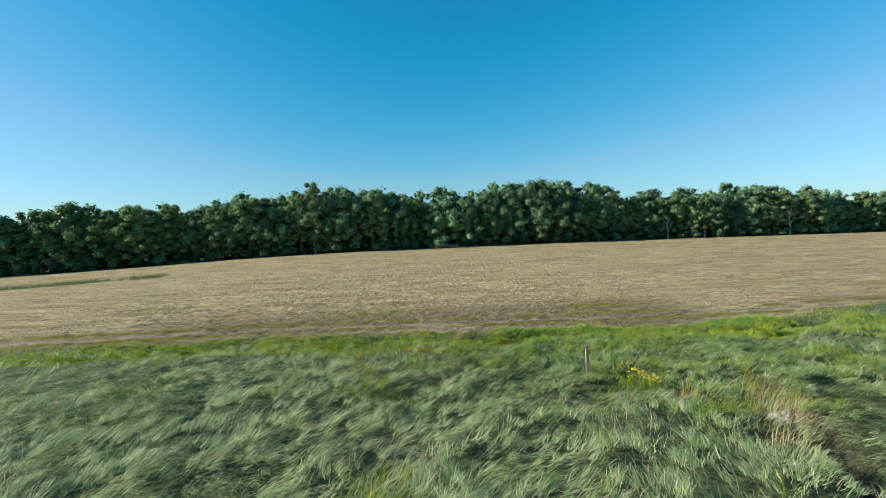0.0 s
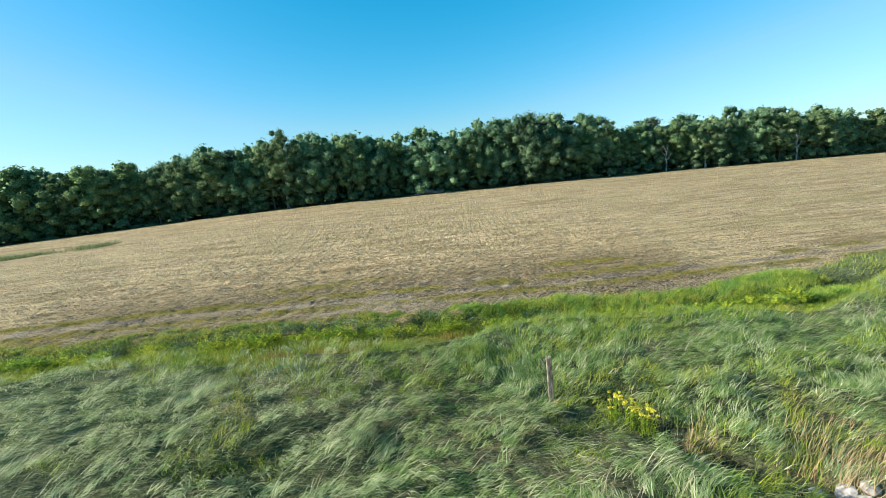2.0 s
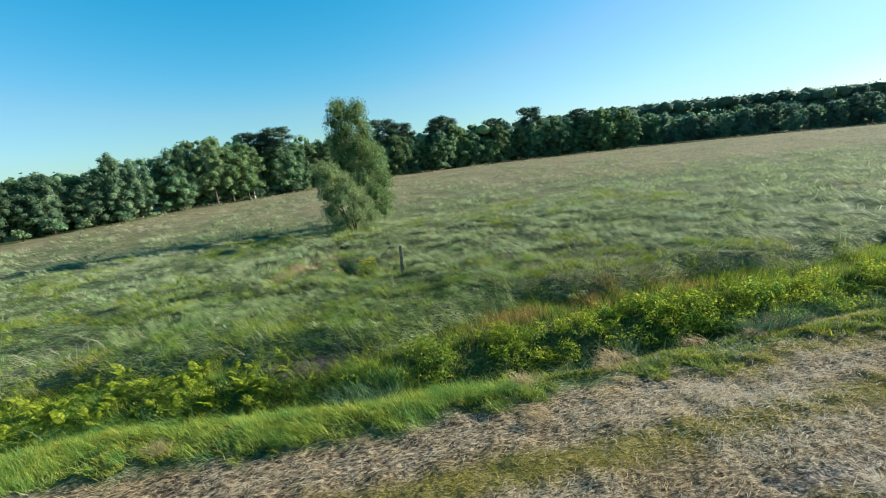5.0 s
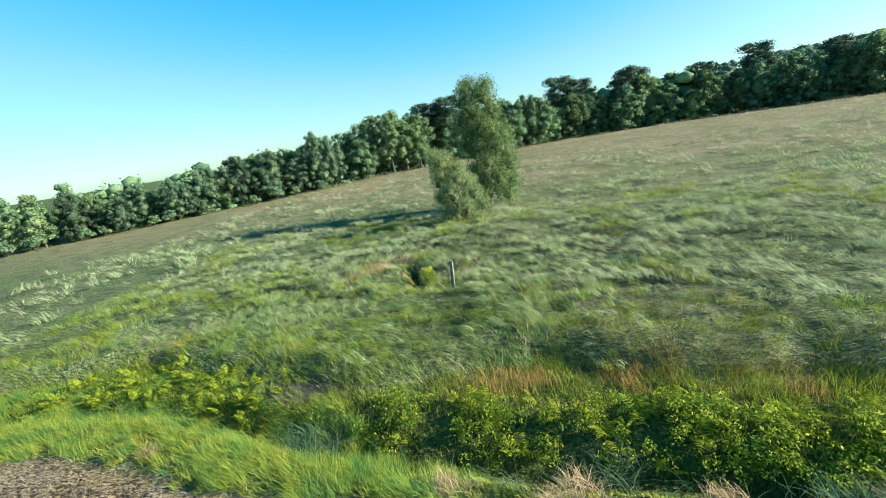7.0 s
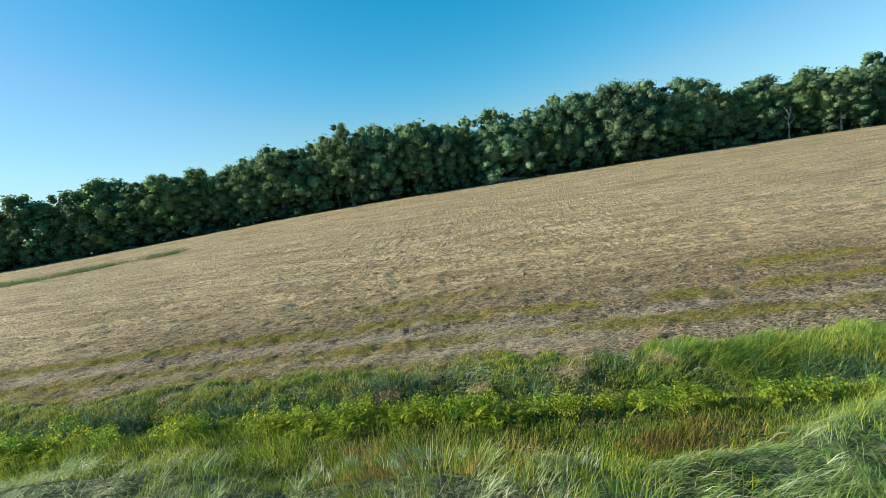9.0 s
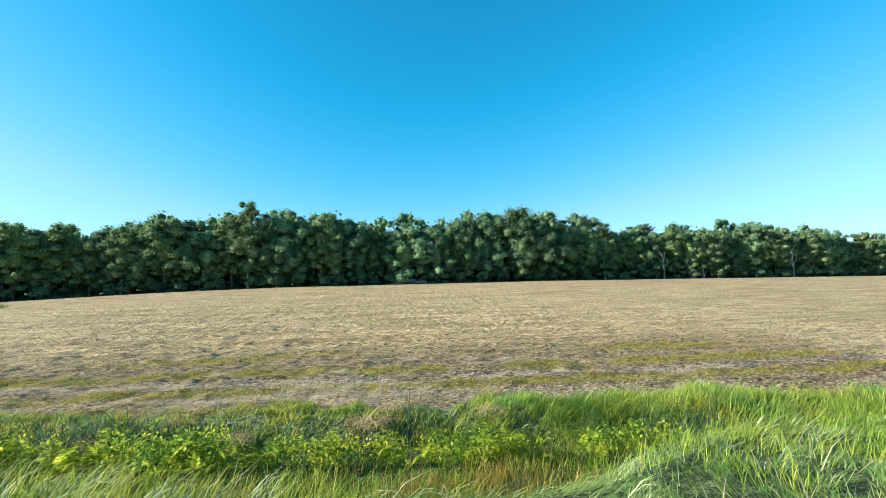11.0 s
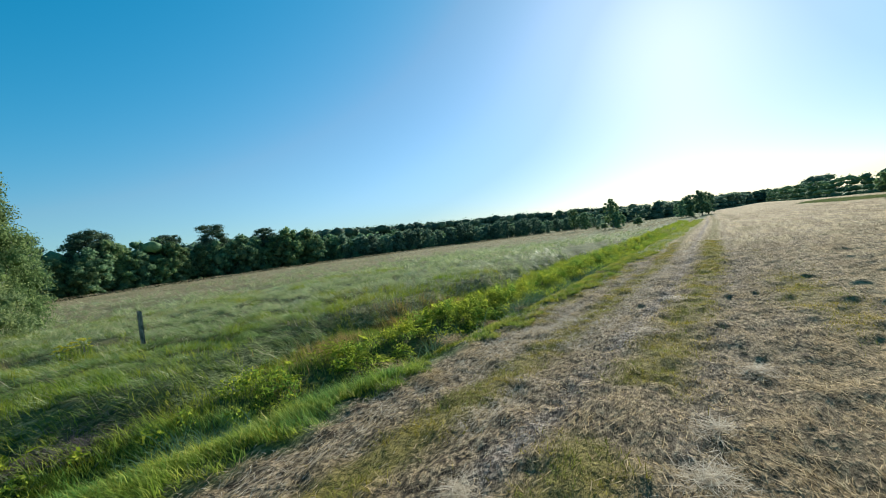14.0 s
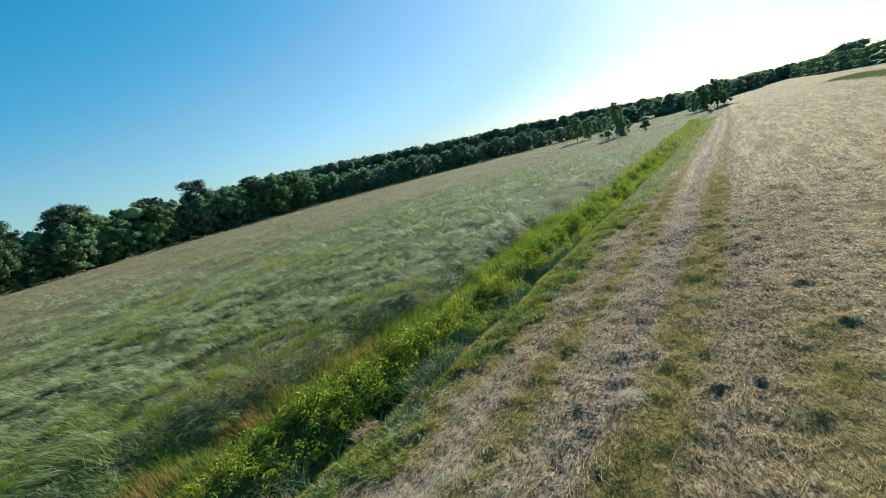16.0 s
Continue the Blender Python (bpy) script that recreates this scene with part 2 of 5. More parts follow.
def ditch_y(x):
    return np.interp(x, [-220, -70, -31, -17, -10.7, -5.8, -2.3, 5.1, 12, 30, 120], [28, 25.6, 24, 23.5, 22.8, 22.4, 22.0, 20.4, 21.0, 24, 36])


def edge_y(x):
    """Where the stubble begins."""
    return np.interp(x, [-220, -70, -34, -20, -12, -8, -5, -2, 2, 6, 12, 20, 32, 120], [31, 28.3, 26.9, 25.7, 25.0, 24.7, 24.5, 24.2, 23.5, 22.9, 23.6, 25, 27, 39]) + 0.7 * (vnoise(x, x * 0, 1.7, 5) - 0.5) + 0.35 * (vnoise(x, x * 0, 0.45, 6) - 0.5)


def meadow_y(x):
    """Where the lodged meadow ends and the herbs of the ditch begin."""
    return np.interp(x, [-220, -68, -39, -30, -22, -17, -13, -8, -5, -2, 0, 4, 9.6, 15, 30, 120], [25.5, 22.9, 21.2, 21.2, 20.8, 20.3, 19.4, 19.0, 19.7, 20.2, 19.2, 18.6, 18.0, 20.6, 24.0, 38]) + 0.9 * (vnoise(x, x * 0, 2.6, 9) - 0.5)


def land(x, y):
    """The height of the bare ground."""
    x, y = np.asarray(x, float), np.asarray(y, float)
    brow = np.interp(x, [-300, -135, -90, -70, -48, -25, 30, 100, 200], [-0.1, 0.1, 0.26, 0.45, 0.72, 0.9, 1.0, 0.92, 0.82])
    z = 3.3 * brow * smooth((y - 28) / 80) + 0.9 * smooth((8 - y) / 85) - 0.8 * smooth((-x - 30) / 170)
    z = z + 13 * smooth((-y - 95) / 220) * smooth((-x + 20) / 200) + 6 * smooth((y - 130) / 300)
    z = z - 0.75 * np.exp(-(((y - ditch_y(x)) / 0.68) ** 2)) * (0.4 + 0.6 * smooth((8 - x) / 12))
    z = z + 0.62 * smooth((meadow_y(x) + 0.2 - y) / 1.1) * smooth((y + 7) / 10) * smooth((x + 60) / 30)      # the lodged sward lies high over the ditch
    near = (np.abs(x + 1) < 4) & (np.abs(y - 8.5) < 7)
    z = z - 0.5 * np.where(near, channel(x, y), 0.0)
    inside = smooth((edge_y(x) - y) / 1.0)
    z = z + inside * 0.28 * (fbm(x, y, 2.4, 11) - 0.5) * np.exp(-(np.maximum(-y - 20, 0) / 60) ** 2)
    z = z + (1 - inside) * (0.18 * (fbm(x * 0.8, y, 1.1, 21) - 0.5) + 0.11 * (vnoise(x * 0.75 + 0.25 * y, y, 0.40, 25) - 0.5) + 0.09 * (vnoise(x, y, 0.24, 27) - 0.5) - 0.05 * track(x, y)) * np.exp(-(np.maximum(y - 40, 0) / 30) ** 2)
    return z


def track(x, y):
    """How much of a wheel rut there is on the stubble beside the ditch."""
    line = np.interp(x, [-90, -33, -24, -15, -11, -8, -5, 0, 20], [30.2, 29.1, 29.1, 28.65, 28.35, 28.1, 27.8, 27.2, 26.6])
    a = np.exp(-(((y - line) / 0.27) ** 2))
    b = np.exp(-(((y - line - 2.0) / 0.27) ** 2))
    return np.maximum(a, 0.35 * b) * (0.4 + 0.8 * vnoise(x, y, 0.9, 23))


def wood_floor_shade(x, y):
    """The floor of the two woods, where the trees' shade is put into the ground colour."""
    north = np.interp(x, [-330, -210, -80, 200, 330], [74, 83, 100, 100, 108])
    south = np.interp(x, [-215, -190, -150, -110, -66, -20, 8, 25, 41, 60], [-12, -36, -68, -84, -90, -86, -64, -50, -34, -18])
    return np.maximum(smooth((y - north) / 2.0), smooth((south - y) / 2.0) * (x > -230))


def yellow(x, y):
    """Bands of short yellowish regrowth on the stubble."""
    e = edge_y(x)
    base = np.interp(x, [-90, -38, -24, -12, 0, 20], [29.0, 27.7, 27.6, 26.9, 25.8, 25.4])
    m = np.exp(-(((y - base) / 0.42) ** 2)) * smooth((fbm(x, y, 2.6, 31) - 0.24 + 0.45 * smooth((-x - 4) / 7)) / 0.22)
    m = np.maximum(m, np.exp(-(((y - base - 2.6) / 0.55) ** 2)) * smooth((fbm(x, y, 2.2, 33) - 0.26 + 0.15 * smooth((-x - 15) / 8)) / 0.22))
    m = np.maximum(m, np.exp(-(((y - e - 0.25) / 0.4) ** 2)) * smooth((-x - 6) / 5) * smooth((fbm(x, y, 1.8, 37) - 0.28) / 0.2))
    m = np.maximum(m, 0.7 * np.exp(-(((y - base - 5.5) / 0.8) ** 2)) * smooth((vnoise(x, y, 5.0, 35) - 0.5) / 0.2))
    return np.clip(1.3 * m, 0, 1) * (y > e)


def strewn(x, y):
    """Where pale loose straw lies along the field's edge."""
    m = np.exp(-(((y - edge_y(x) - 0.7) / 0.6) ** 2)) * smooth((fbm(x, y, 3.4, 41) - 0.38) / 0.15)
    m = np.maximum(m * 0.25, np.exp(-(((x + 9.6) / 3.6) ** 2) - ((y - edge_y(x) - 1.1) / 0.75) ** 2) * (0.45 + 0.9 * fbm(x, y, 1.3, 45)))
    line = np.interp(x, [-90, -33, -24, -11, 0, 20], [30.0, 28.6, 28.5, 27.4, 26.0, 25.6])
    return np.clip(np.maximum(m, 0.55 * np.exp(-(((y - line - 0.1) / 0.5) ** 2)) * smooth((vnoise(x, y, 1.6, 43) - 0.5) / 0.2)), 0, 1)


def rusty(x, y):
    a = np.exp(-(((x + 10.9) / 2.3) ** 2) - ((y - 19.75) / 0.6) ** 2)
    b = 0.8 * np.exp(-(((x + 14.0) / 1.2) ** 2) - ((y - 20.4) / 0.4) ** 2)
    c = 0.9 * np.exp(-(((x + 7.8) / 1.9) ** 2) - ((y - 19.9) / 0.6) ** 2)
    d = np.exp(-(((x + 6.8) / 1.2) ** 2) - ((y - 20.7) / 0.45) ** 2)
    return np.clip(np.maximum(np.maximum(np.maximum(a, b), c), d) * (0.06 + smooth((fbm(x, y, 0.9, 51) - 0.42) / 0.25)), 0, 1)


CHANNEL = np.array([(-2.7, 13.1), (-2.1, 12.2), (-1.9, 11.2), (-1.3, 10.2), (-0.4, 9.4), (0.1, 8.6), (-0.2, 7.4), (-0.9, 6.2), (-1.5, 5.0), (-1.6, 3.6)])


def channel_gap(x, y):
    """How far a place lies from the narrow washed-out channel beside the post, in metres."""
    x, y = np.asarray(x, float), np.asarray(y, float)
    best = np.full(x.shape, 99.0)
    for a, b in zip(CHANNEL, CHANNEL[1:]):
        d = b - a
        u = np.clip(((x - a[0]) * d[0] + (y - a[1]) * d[1]) / (d @ d), 0, 1)
        best = np.minimum(best, np.hypot(x - a[0] - u * d[0], y - a[1] - u * d[1]))
    return best


def channel(x, y):
    return np.exp(-((channel_gap(x, y) / 0.30) ** 2)) * (0.35 + 0.9 * smooth((vnoise(x, y, 0.9, 57) - 0.25) / 0.3))


def litter(x, y):
    """Where dead bracken stems cover the bank."""
    return np.exp(-(((x - 0.3) / 1.5) ** 2) - ((y - 20.1 + 0.12 * x) / 0.42) ** 2)


def tan_patch(x, y):
    """Standing straw-coloured grass along the east side of the channel."""
    m = np.exp(-(((x - 0.35) * 0.65 + (y - 9.2) * 0.76) / 1.9) ** 2 - (((x - 0.35) * 0.76 - (y - 9.2) * 0.65) / 0.85) ** 2)
    m = np.maximum(m, 0.8 * np.exp(-(((x + 1.6) / 0.5) ** 2) - ((y - 11.2) / 0.4) ** 2))
    return np.clip(m * (0.5 + 1.2 * vnoise(x, y, 0.7, 53)), 0, 1)


def upright(x, y):
    """Where the meadow grass stands green instead of lying flat."""
    near = smooth((y - meadow_y(x) + 4.0) / 3.0)
    m = smooth((fbm(x, y, 3.2, 61) - 0.60 + 0.17 * near + (0.10 + 0.16 * near) * smooth((x + 6) / 6)) / 0.12)
    for u, v, r in ((-3.5, 16.5, 1.1), (-7.6, 15.0, 1.1), (-0.5, 16.9, 1.4), (-5.6, 16.6, 0.7), (-3.9, 18.1, 0.6)):
        m = np.maximum(m, smooth((np.exp(-(((x - u) / (1.4 * r)) ** 2) - ((y - v) / (0.75 * r)) ** 2) * (0.4 + 1.2 * vnoise(x, y, 0.6, 63)) - 0.25) / 0.3))
    return m


def dry(x, y):
    """How far the meadow has turned tan: the more, the farther from the ditch."""
    far = meadow_y(x) - y
    return np.clip(smooth((far - 18) / 36) * (0.6 + 1.2 * (fbm(x, y, 7.0, 71) - 0.45)) + 0.25 * smooth((fbm(x, y, 4.0, 73) - 0.56) / 0.1), 0, 1)


def in_near(x, y):
    return (x > -27) & (x < 17) & (y > -7)


# ---- materials ----
def material(name, rough=0.8, spec=0.3):
    m = bpy.data.materials.new(name)
    m.use_nodes = True
    bsdf = m.node_tree.nodes["Principled BSDF"]
    bsdf.inputs["Roughness"].default_value, bsdf.inputs["Specular IOR Level"].default_value = rough, spec
    return m, m.node_tree, bsdf


def node(tree, kind, **settings):
    n = tree.nodes.new(kind)
    for key, value in settings.items():
        n.inputs[key].default_value = value
    return n


def ramp(tree, source, stops):
    n = tree.nodes.new("ShaderNodeValToRGB")
    while len(n.color_ramp.elements) < len(stops):
        n.color_ramp.elements.new(0.5)
    for e, (at, colour) in zip(n.color_ramp.elements, stops):
        e.position, e.color = at, (*colour, 1)
    tree.links.new(source, n.inputs["Fac"])
    return n.outputs["Color"]


def mixed(tree, fac, a, b):
    n = tree.nodes.new("ShaderNodeMix")
    n.data_type = "RGBA"
    for socket, value in ((n.inputs[0], fac), (n.inputs[6], a), (n.inputs[7], b)):
        if isinstance(value, bpy.types.NodeSocket):
            tree.links.new(value, socket)
        elif isinstance(value, (int, float)):
            socket.default_value = value
        else:
            socket.default_value = (*value, 1)
    return n.outputs[2]


def noise_out(tree, scale, detail=4.0, stretch=None, rough=0.6):
    co = tree.nodes.new("ShaderNodeTexCoord").outputs["Object"]
    if stretch:
        mp = tree.nodes.new("ShaderNodeMapping")
        mp.inputs["Scale"].default_value = stretch
        tree.links.new(co, mp.inputs["Vector"])
        co = mp.outputs["Vector"]
    n = node(tree, "ShaderNodeTexNoise", Scale=scale, Detail=detail, Roughness=rough)
    tree.links.new(co, n.inputs["Vector"])
    return n.outputs["Fac"]


def bump(tree, bsdf, height, strength, distance):
    b = node(tree, "ShaderNodeBump", Strength=strength, Distance=distance)
    tree.links.new(height, b.inputs["Height"])
    tree.links.new(b.outputs["Normal"], bsdf.inputs["Normal"])


def blade_material(name, stops, patch=((0.0, (1, 1, 1)), (1.0, (1, 1, 1))), patch_scale=0.25, rough=0.55, spec=0.35, through=0.25):
    """Grass, straw or leaves: each blade takes its own tone, and patches shift the tone on a larger scale."""
    m, tree, bsdf = material(name, rough, spec)
    island = tree.nodes.new("ShaderNodeNewGeometry").outputs["Random Per Island"]
    tone = ramp(tree, island, stops)
    wide = ramp(tree, noise_out(tree, patch_scale, 3.0), patch)
    mul = tree.nodes.new("ShaderNodeMix")
    mul.data_type, mul.blend_type = "RGBA", "MULTIPLY"
    mul.inputs[0].default_value = 1.0
    tree.links.new(tone, mul.inputs[6])
    tree.links.new(wide, mul.inputs[7])
    colour = mul.outputs[2]
    tree.links.new(colour, bsdf.inputs["Base Color"])
    if through:
        back = tree.nodes.new("ShaderNodeBsdfTranslucent")
        tree.links.new(colour, back.inputs["Color"])
        both = tree.nodes.new("ShaderNodeMixShader")
        both.inputs[0].default_value = through
        tree.links.new(bsdf.outputs[0], both.inputs[1])
        tree.links.new(back.outputs[0], both.inputs[2])
        tree.links.new(both.outputs[0], tree.nodes["Material Output"].inputs["Surface"])
    return m


GRASS_LODGED = blade_material("grass_lodged", [(0.0, (0.147, 0.218, 0.08)), (0.4, (0.316, 0.407, 0.183)), (0.8, (0.507, 0.56, 0.33)), (1.0, (0.708, 0.69, 0.496))],
                              [(0.36, (0.46, 0.62, 0.46)), (0.5, (0.98, 1, 0.92)), (0.64, (1.12, 1.08, 1.0))], 2.2, 0.58, 0.20, 0.36)
GRASS_LEANING = blade_material("grass_leaning", [(0.0, (0.085, 0.165, 0.038)), (0.5, (0.215, 0.325, 0.094)), (1.0, (0.39, 0.47, 0.20))],
                               [(0.36, (0.55, 0.74, 0.56)), (0.5, (1, 1, 0.96)), (0.64, (1.15, 1.1, 1.0))], 2.0, 0.58, 0.16, 0.42)
GRASS_GREEN = blade_material("grass_green", [(0.0, (0.092, 0.155, 0.015)), (0.6, (0.225, 0.31, 0.036)), (1.0, (0.39, 0.44, 0.08))],
                             [(0.35, (0.75, 0.92, 0.8)), (0.65, (1.2, 1.0, 0.75))], 0.45, 0.6, 0.2, 0.4)
GRASS_TAN = blade_material("grass_tan", [(0.0, (0.24, 0.225, 0.13)), (0.5, (0.41, 0.36, 0.235)), (1.0, (0.56, 0.50, 0.36))], rough=0.7, spec=0.15, through=0.3)
GRASS_STRAW = blade_material("grass_straw", [(0.0, (0.204, 0.162, 0.076)), (0.5, (0.374, 0.281, 0.145)), (1.0, (0.527, 0.425, 0.246))], rough=0.7, spec=0.15, through=0.3)
GRASS_RUST = blade_material("grass_rust", [(0.0, (0.15, 0.15, 0.03)), (0.5, (0.35, 0.235, 0.065)), (1.0, (0.52, 0.375, 0.14))], rough=0.7, spec=0.15, through=0.35)
VERGE = blade_material("verge_grass", [(0.0, (0.105, 0.155, 0.018)), (0.6, (0.265, 0.33, 0.045)), (1.0, (0.48, 0.47, 0.14))],
                       [(0.36, (0.6, 0.82, 0.62)), (0.5, (1, 1, 0.95)), (0.64, (1.3, 1.12, 0.8))], 1.3, 0.6, 0.2, 0.4)
LUSH = blade_material("lush_grass", [(0.0, (0.085, 0.165, 0.036)), (0.6, (0.215, 0.34, 0.084)), (1.0, (0.40, 0.49, 0.17))],
                      [(0.36, (0.65, 0.88, 0.75)), (0.64, (1.5, 1.22, 0.7))], 1.2, 0.7, 0.08, 0.45)
REED = blade_material("reed_grass", [(0.0, (0.04, 0.09, 0.045)), (0.7, (0.10, 0.19, 0.10)), (1.0, (0.19, 0.29, 0.15))], rough=0.8, spec=0.04, through=0.35)
HERB = blade_material("herb_leaf", [(0.0, (0.10, 0.16, 0.016)), (0.5, (0.25, 0.325, 0.032)), (1.0, (0.46, 0.50, 0.085))],
                      [(0.35, (0.62, 0.85, 0.75)), (0.65, (1.2, 1.08, 0.8))], 0.8, 0.6, 0.2, 0.45)
FERN = blade_material("fern_leaf", [(0.0, (0.13, 0.20, 0.017)), (0.6, (0.29, 0.37, 0.034)), (1.0, (0.48, 0.51, 0.07))], rough=0.8, spec=0.04, through=0.6)
STRAW = blade_material("straw", [(0.0, (0.115, 0.084, 0.042)), (0.5, (0.39, 0.29, 0.148)), (1.0, (0.70, 0.555, 0.315))],
                       [(0.35, (0.72, 0.68, 0.64)), (0.65, (1.12, 1.1, 1.0))], 0.5, 0.8, 0.05, 0.03)
STRAW_LOOSE = blade_material("straw_loose", [(0.0, (0.175, 0.128, 0.064)), (0.5, (0.41, 0.31, 0.168)), (1.0, (0.68, 0.545, 0.325))],
                             [(0.35, (0.76, 0.73, 0.70)), (0.65, (1.12, 1.08, 1.0))], 0.6, 0.9, 0.02, 0.0)
STRAW_PALE = blade_material("straw_pale", [(0.0, (0.292, 0.232, 0.15)), (1.0, (0.654, 0.568, 0.413))], rough=0.8, spec=0.05, through=0.0)
REGROWTH = blade_material("regrowth", [(0.0, (0.13, 0.125, 0.018)), (0.5, (0.33, 0.30, 0.045)), (1.0, (0.54, 0.46, 0.105))],
                          [(0.38, (0.7, 0.85, 0.85)), (0.62, (1.25, 1.1, 0.8))], 0.9, 0.7, 0.12, 0.45)
FLOWER = blade_material("yellow_flower", [(0.0, (0.34, 0.33, 0.02)), (1.0, (0.66, 0.60, 0.05))], rough=0.6, through=0.2)


def leaf_material(name, dark, mid, light, through=0.22):
    """Foliage: sprays of their own tone, a shift from tree to tree, and fine leafy mottling with relief."""
    m = blade_material(name, [(0.0, dark), (0.6, mid), (1.0, light)], [(0.35, (0.78, 0.85, 0.85)), (0.65, (1.15, 1.08, 0.95))], 0.5, 0.7, 0.05, through)
    tree = m.node_tree
    bsdf = tree.nodes["Principled BSDF"]
    old = bsdf.inputs["Base Color"].links[0].from_socket
    fine = noise_out(tree, 3.2, 5.0, None, 0.75)
    mottle = tree.nodes.new("ShaderNodeMix")
    mottle.data_type, mottle.blend_type = "RGBA", "MULTIPLY"
    mottle.inputs[0].default_value = 1.0
    tree.links.new(old, mottle.inputs[6])
    tree.links.new(ramp(tree, fine, [(0.38, (0.6, 0.64, 0.68)), (0.62, (1.25, 1.22, 1.15))]), mottle.inputs[7])
    info = tree.nodes.new("ShaderNodeObjectInfo")
    hue = tree.nodes.new("ShaderNodeHueSaturation")
    scaled = tree.nodes.new("ShaderNodeMapRange")
    scaled.inputs["To Min"].default_value, scaled.inputs["To Max"].default_value = 0.75, 1.3
    tree.links.new(info.outputs["Random"], scaled.inputs["Value"])
    tree.links.new(scaled.outputs["Result"], hue.inputs["Value"])
    tree.links.new(mottle.outputs[2], hue.inputs["Color"])
    tree.links.new(hue.outputs["Color"], bsdf.inputs["Base Color"])
    for n in tree.nodes:
        if n.bl_idname == "ShaderNodeBsdfTranslucent":
            tree.links.new(hue.outputs["Color"], n.inputs["Color"])
    bump(tree, bsdf, fine, 0.6, 0.12)
    return m


LEAF = leaf_material("leaf_deciduous", (0.099, 0.192, 0.113), (0.192, 0.32, 0.18), (0.314, 0.442, 0.261), 0.5)
LEAF_OLIVE = leaf_material("leaf_olive", (0.093, 0.168, 0.082), (0.186, 0.29, 0.134), (0.308, 0.407, 0.198), 0.45)
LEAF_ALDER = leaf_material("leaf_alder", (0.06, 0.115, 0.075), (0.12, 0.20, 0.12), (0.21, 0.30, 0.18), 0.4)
LEAF_BIRCH = leaf_material("leaf_birch", (0.093, 0.163, 0.079), (0.186, 0.279, 0.137), (0.314, 0.401, 0.22), 0.42)
LEAF_MEADOW_BIRCH = leaf_material("leaf_meadow_birch", (0.085, 0.148, 0.058), (0.17, 0.258, 0.10), (0.29, 0.37, 0.175), 0.42)
LEAF_PINE = leaf_material("needle_pine", (0.035, 0.07, 0.052), (0.075, 0.125, 0.085), (0.13, 0.185, 0.12), 0.2)
LEAF_WILLOW = leaf_material("leaf_willow", (0.145, 0.215, 0.09), (0.285, 0.375, 0.16), (0.48, 0.55, 0.30), 0.4)
# Paler and bluer than the near leaves: aerial haze put into the leaf colour.
LEAF_HAZED = leaf_material("leaf_hazed", (0.12, 0.205, 0.16), (0.21, 0.325, 0.24), (0.32, 0.43, 0.32), 0.62)


def bark_material(name, a, b, scale):
    m, tree, bsdf = material(name, 0.85, 0.2)
    n = noise_out(tree, scale, 5.0, (1, 1, 0.25))
    tree.links.new(ramp(tree, n, [(0.38, a), (0.62, b)]), bsdf.inputs["Base Color"])
    bump(tree, bsdf, n, 0.6, 0.03)
    return m


BARK = bark_material("bark_brown", (0.05, 0.04, 0.03), (0.14, 0.115, 0.09), 6)
BARK_PINE = bark_material("bark_pine", (0.10, 0.055, 0.03), (0.26, 0.15, 0.09), 6)
BARK_BIRCH = bark_material("bark_birch", (0.10, 0.09, 0.08), (0.62, 0.60, 0.56), 3)
POST_WOOD = bark_material("post_wood", (0.10, 0.083, 0.06), (0.34, 0.295, 0.225), 14)


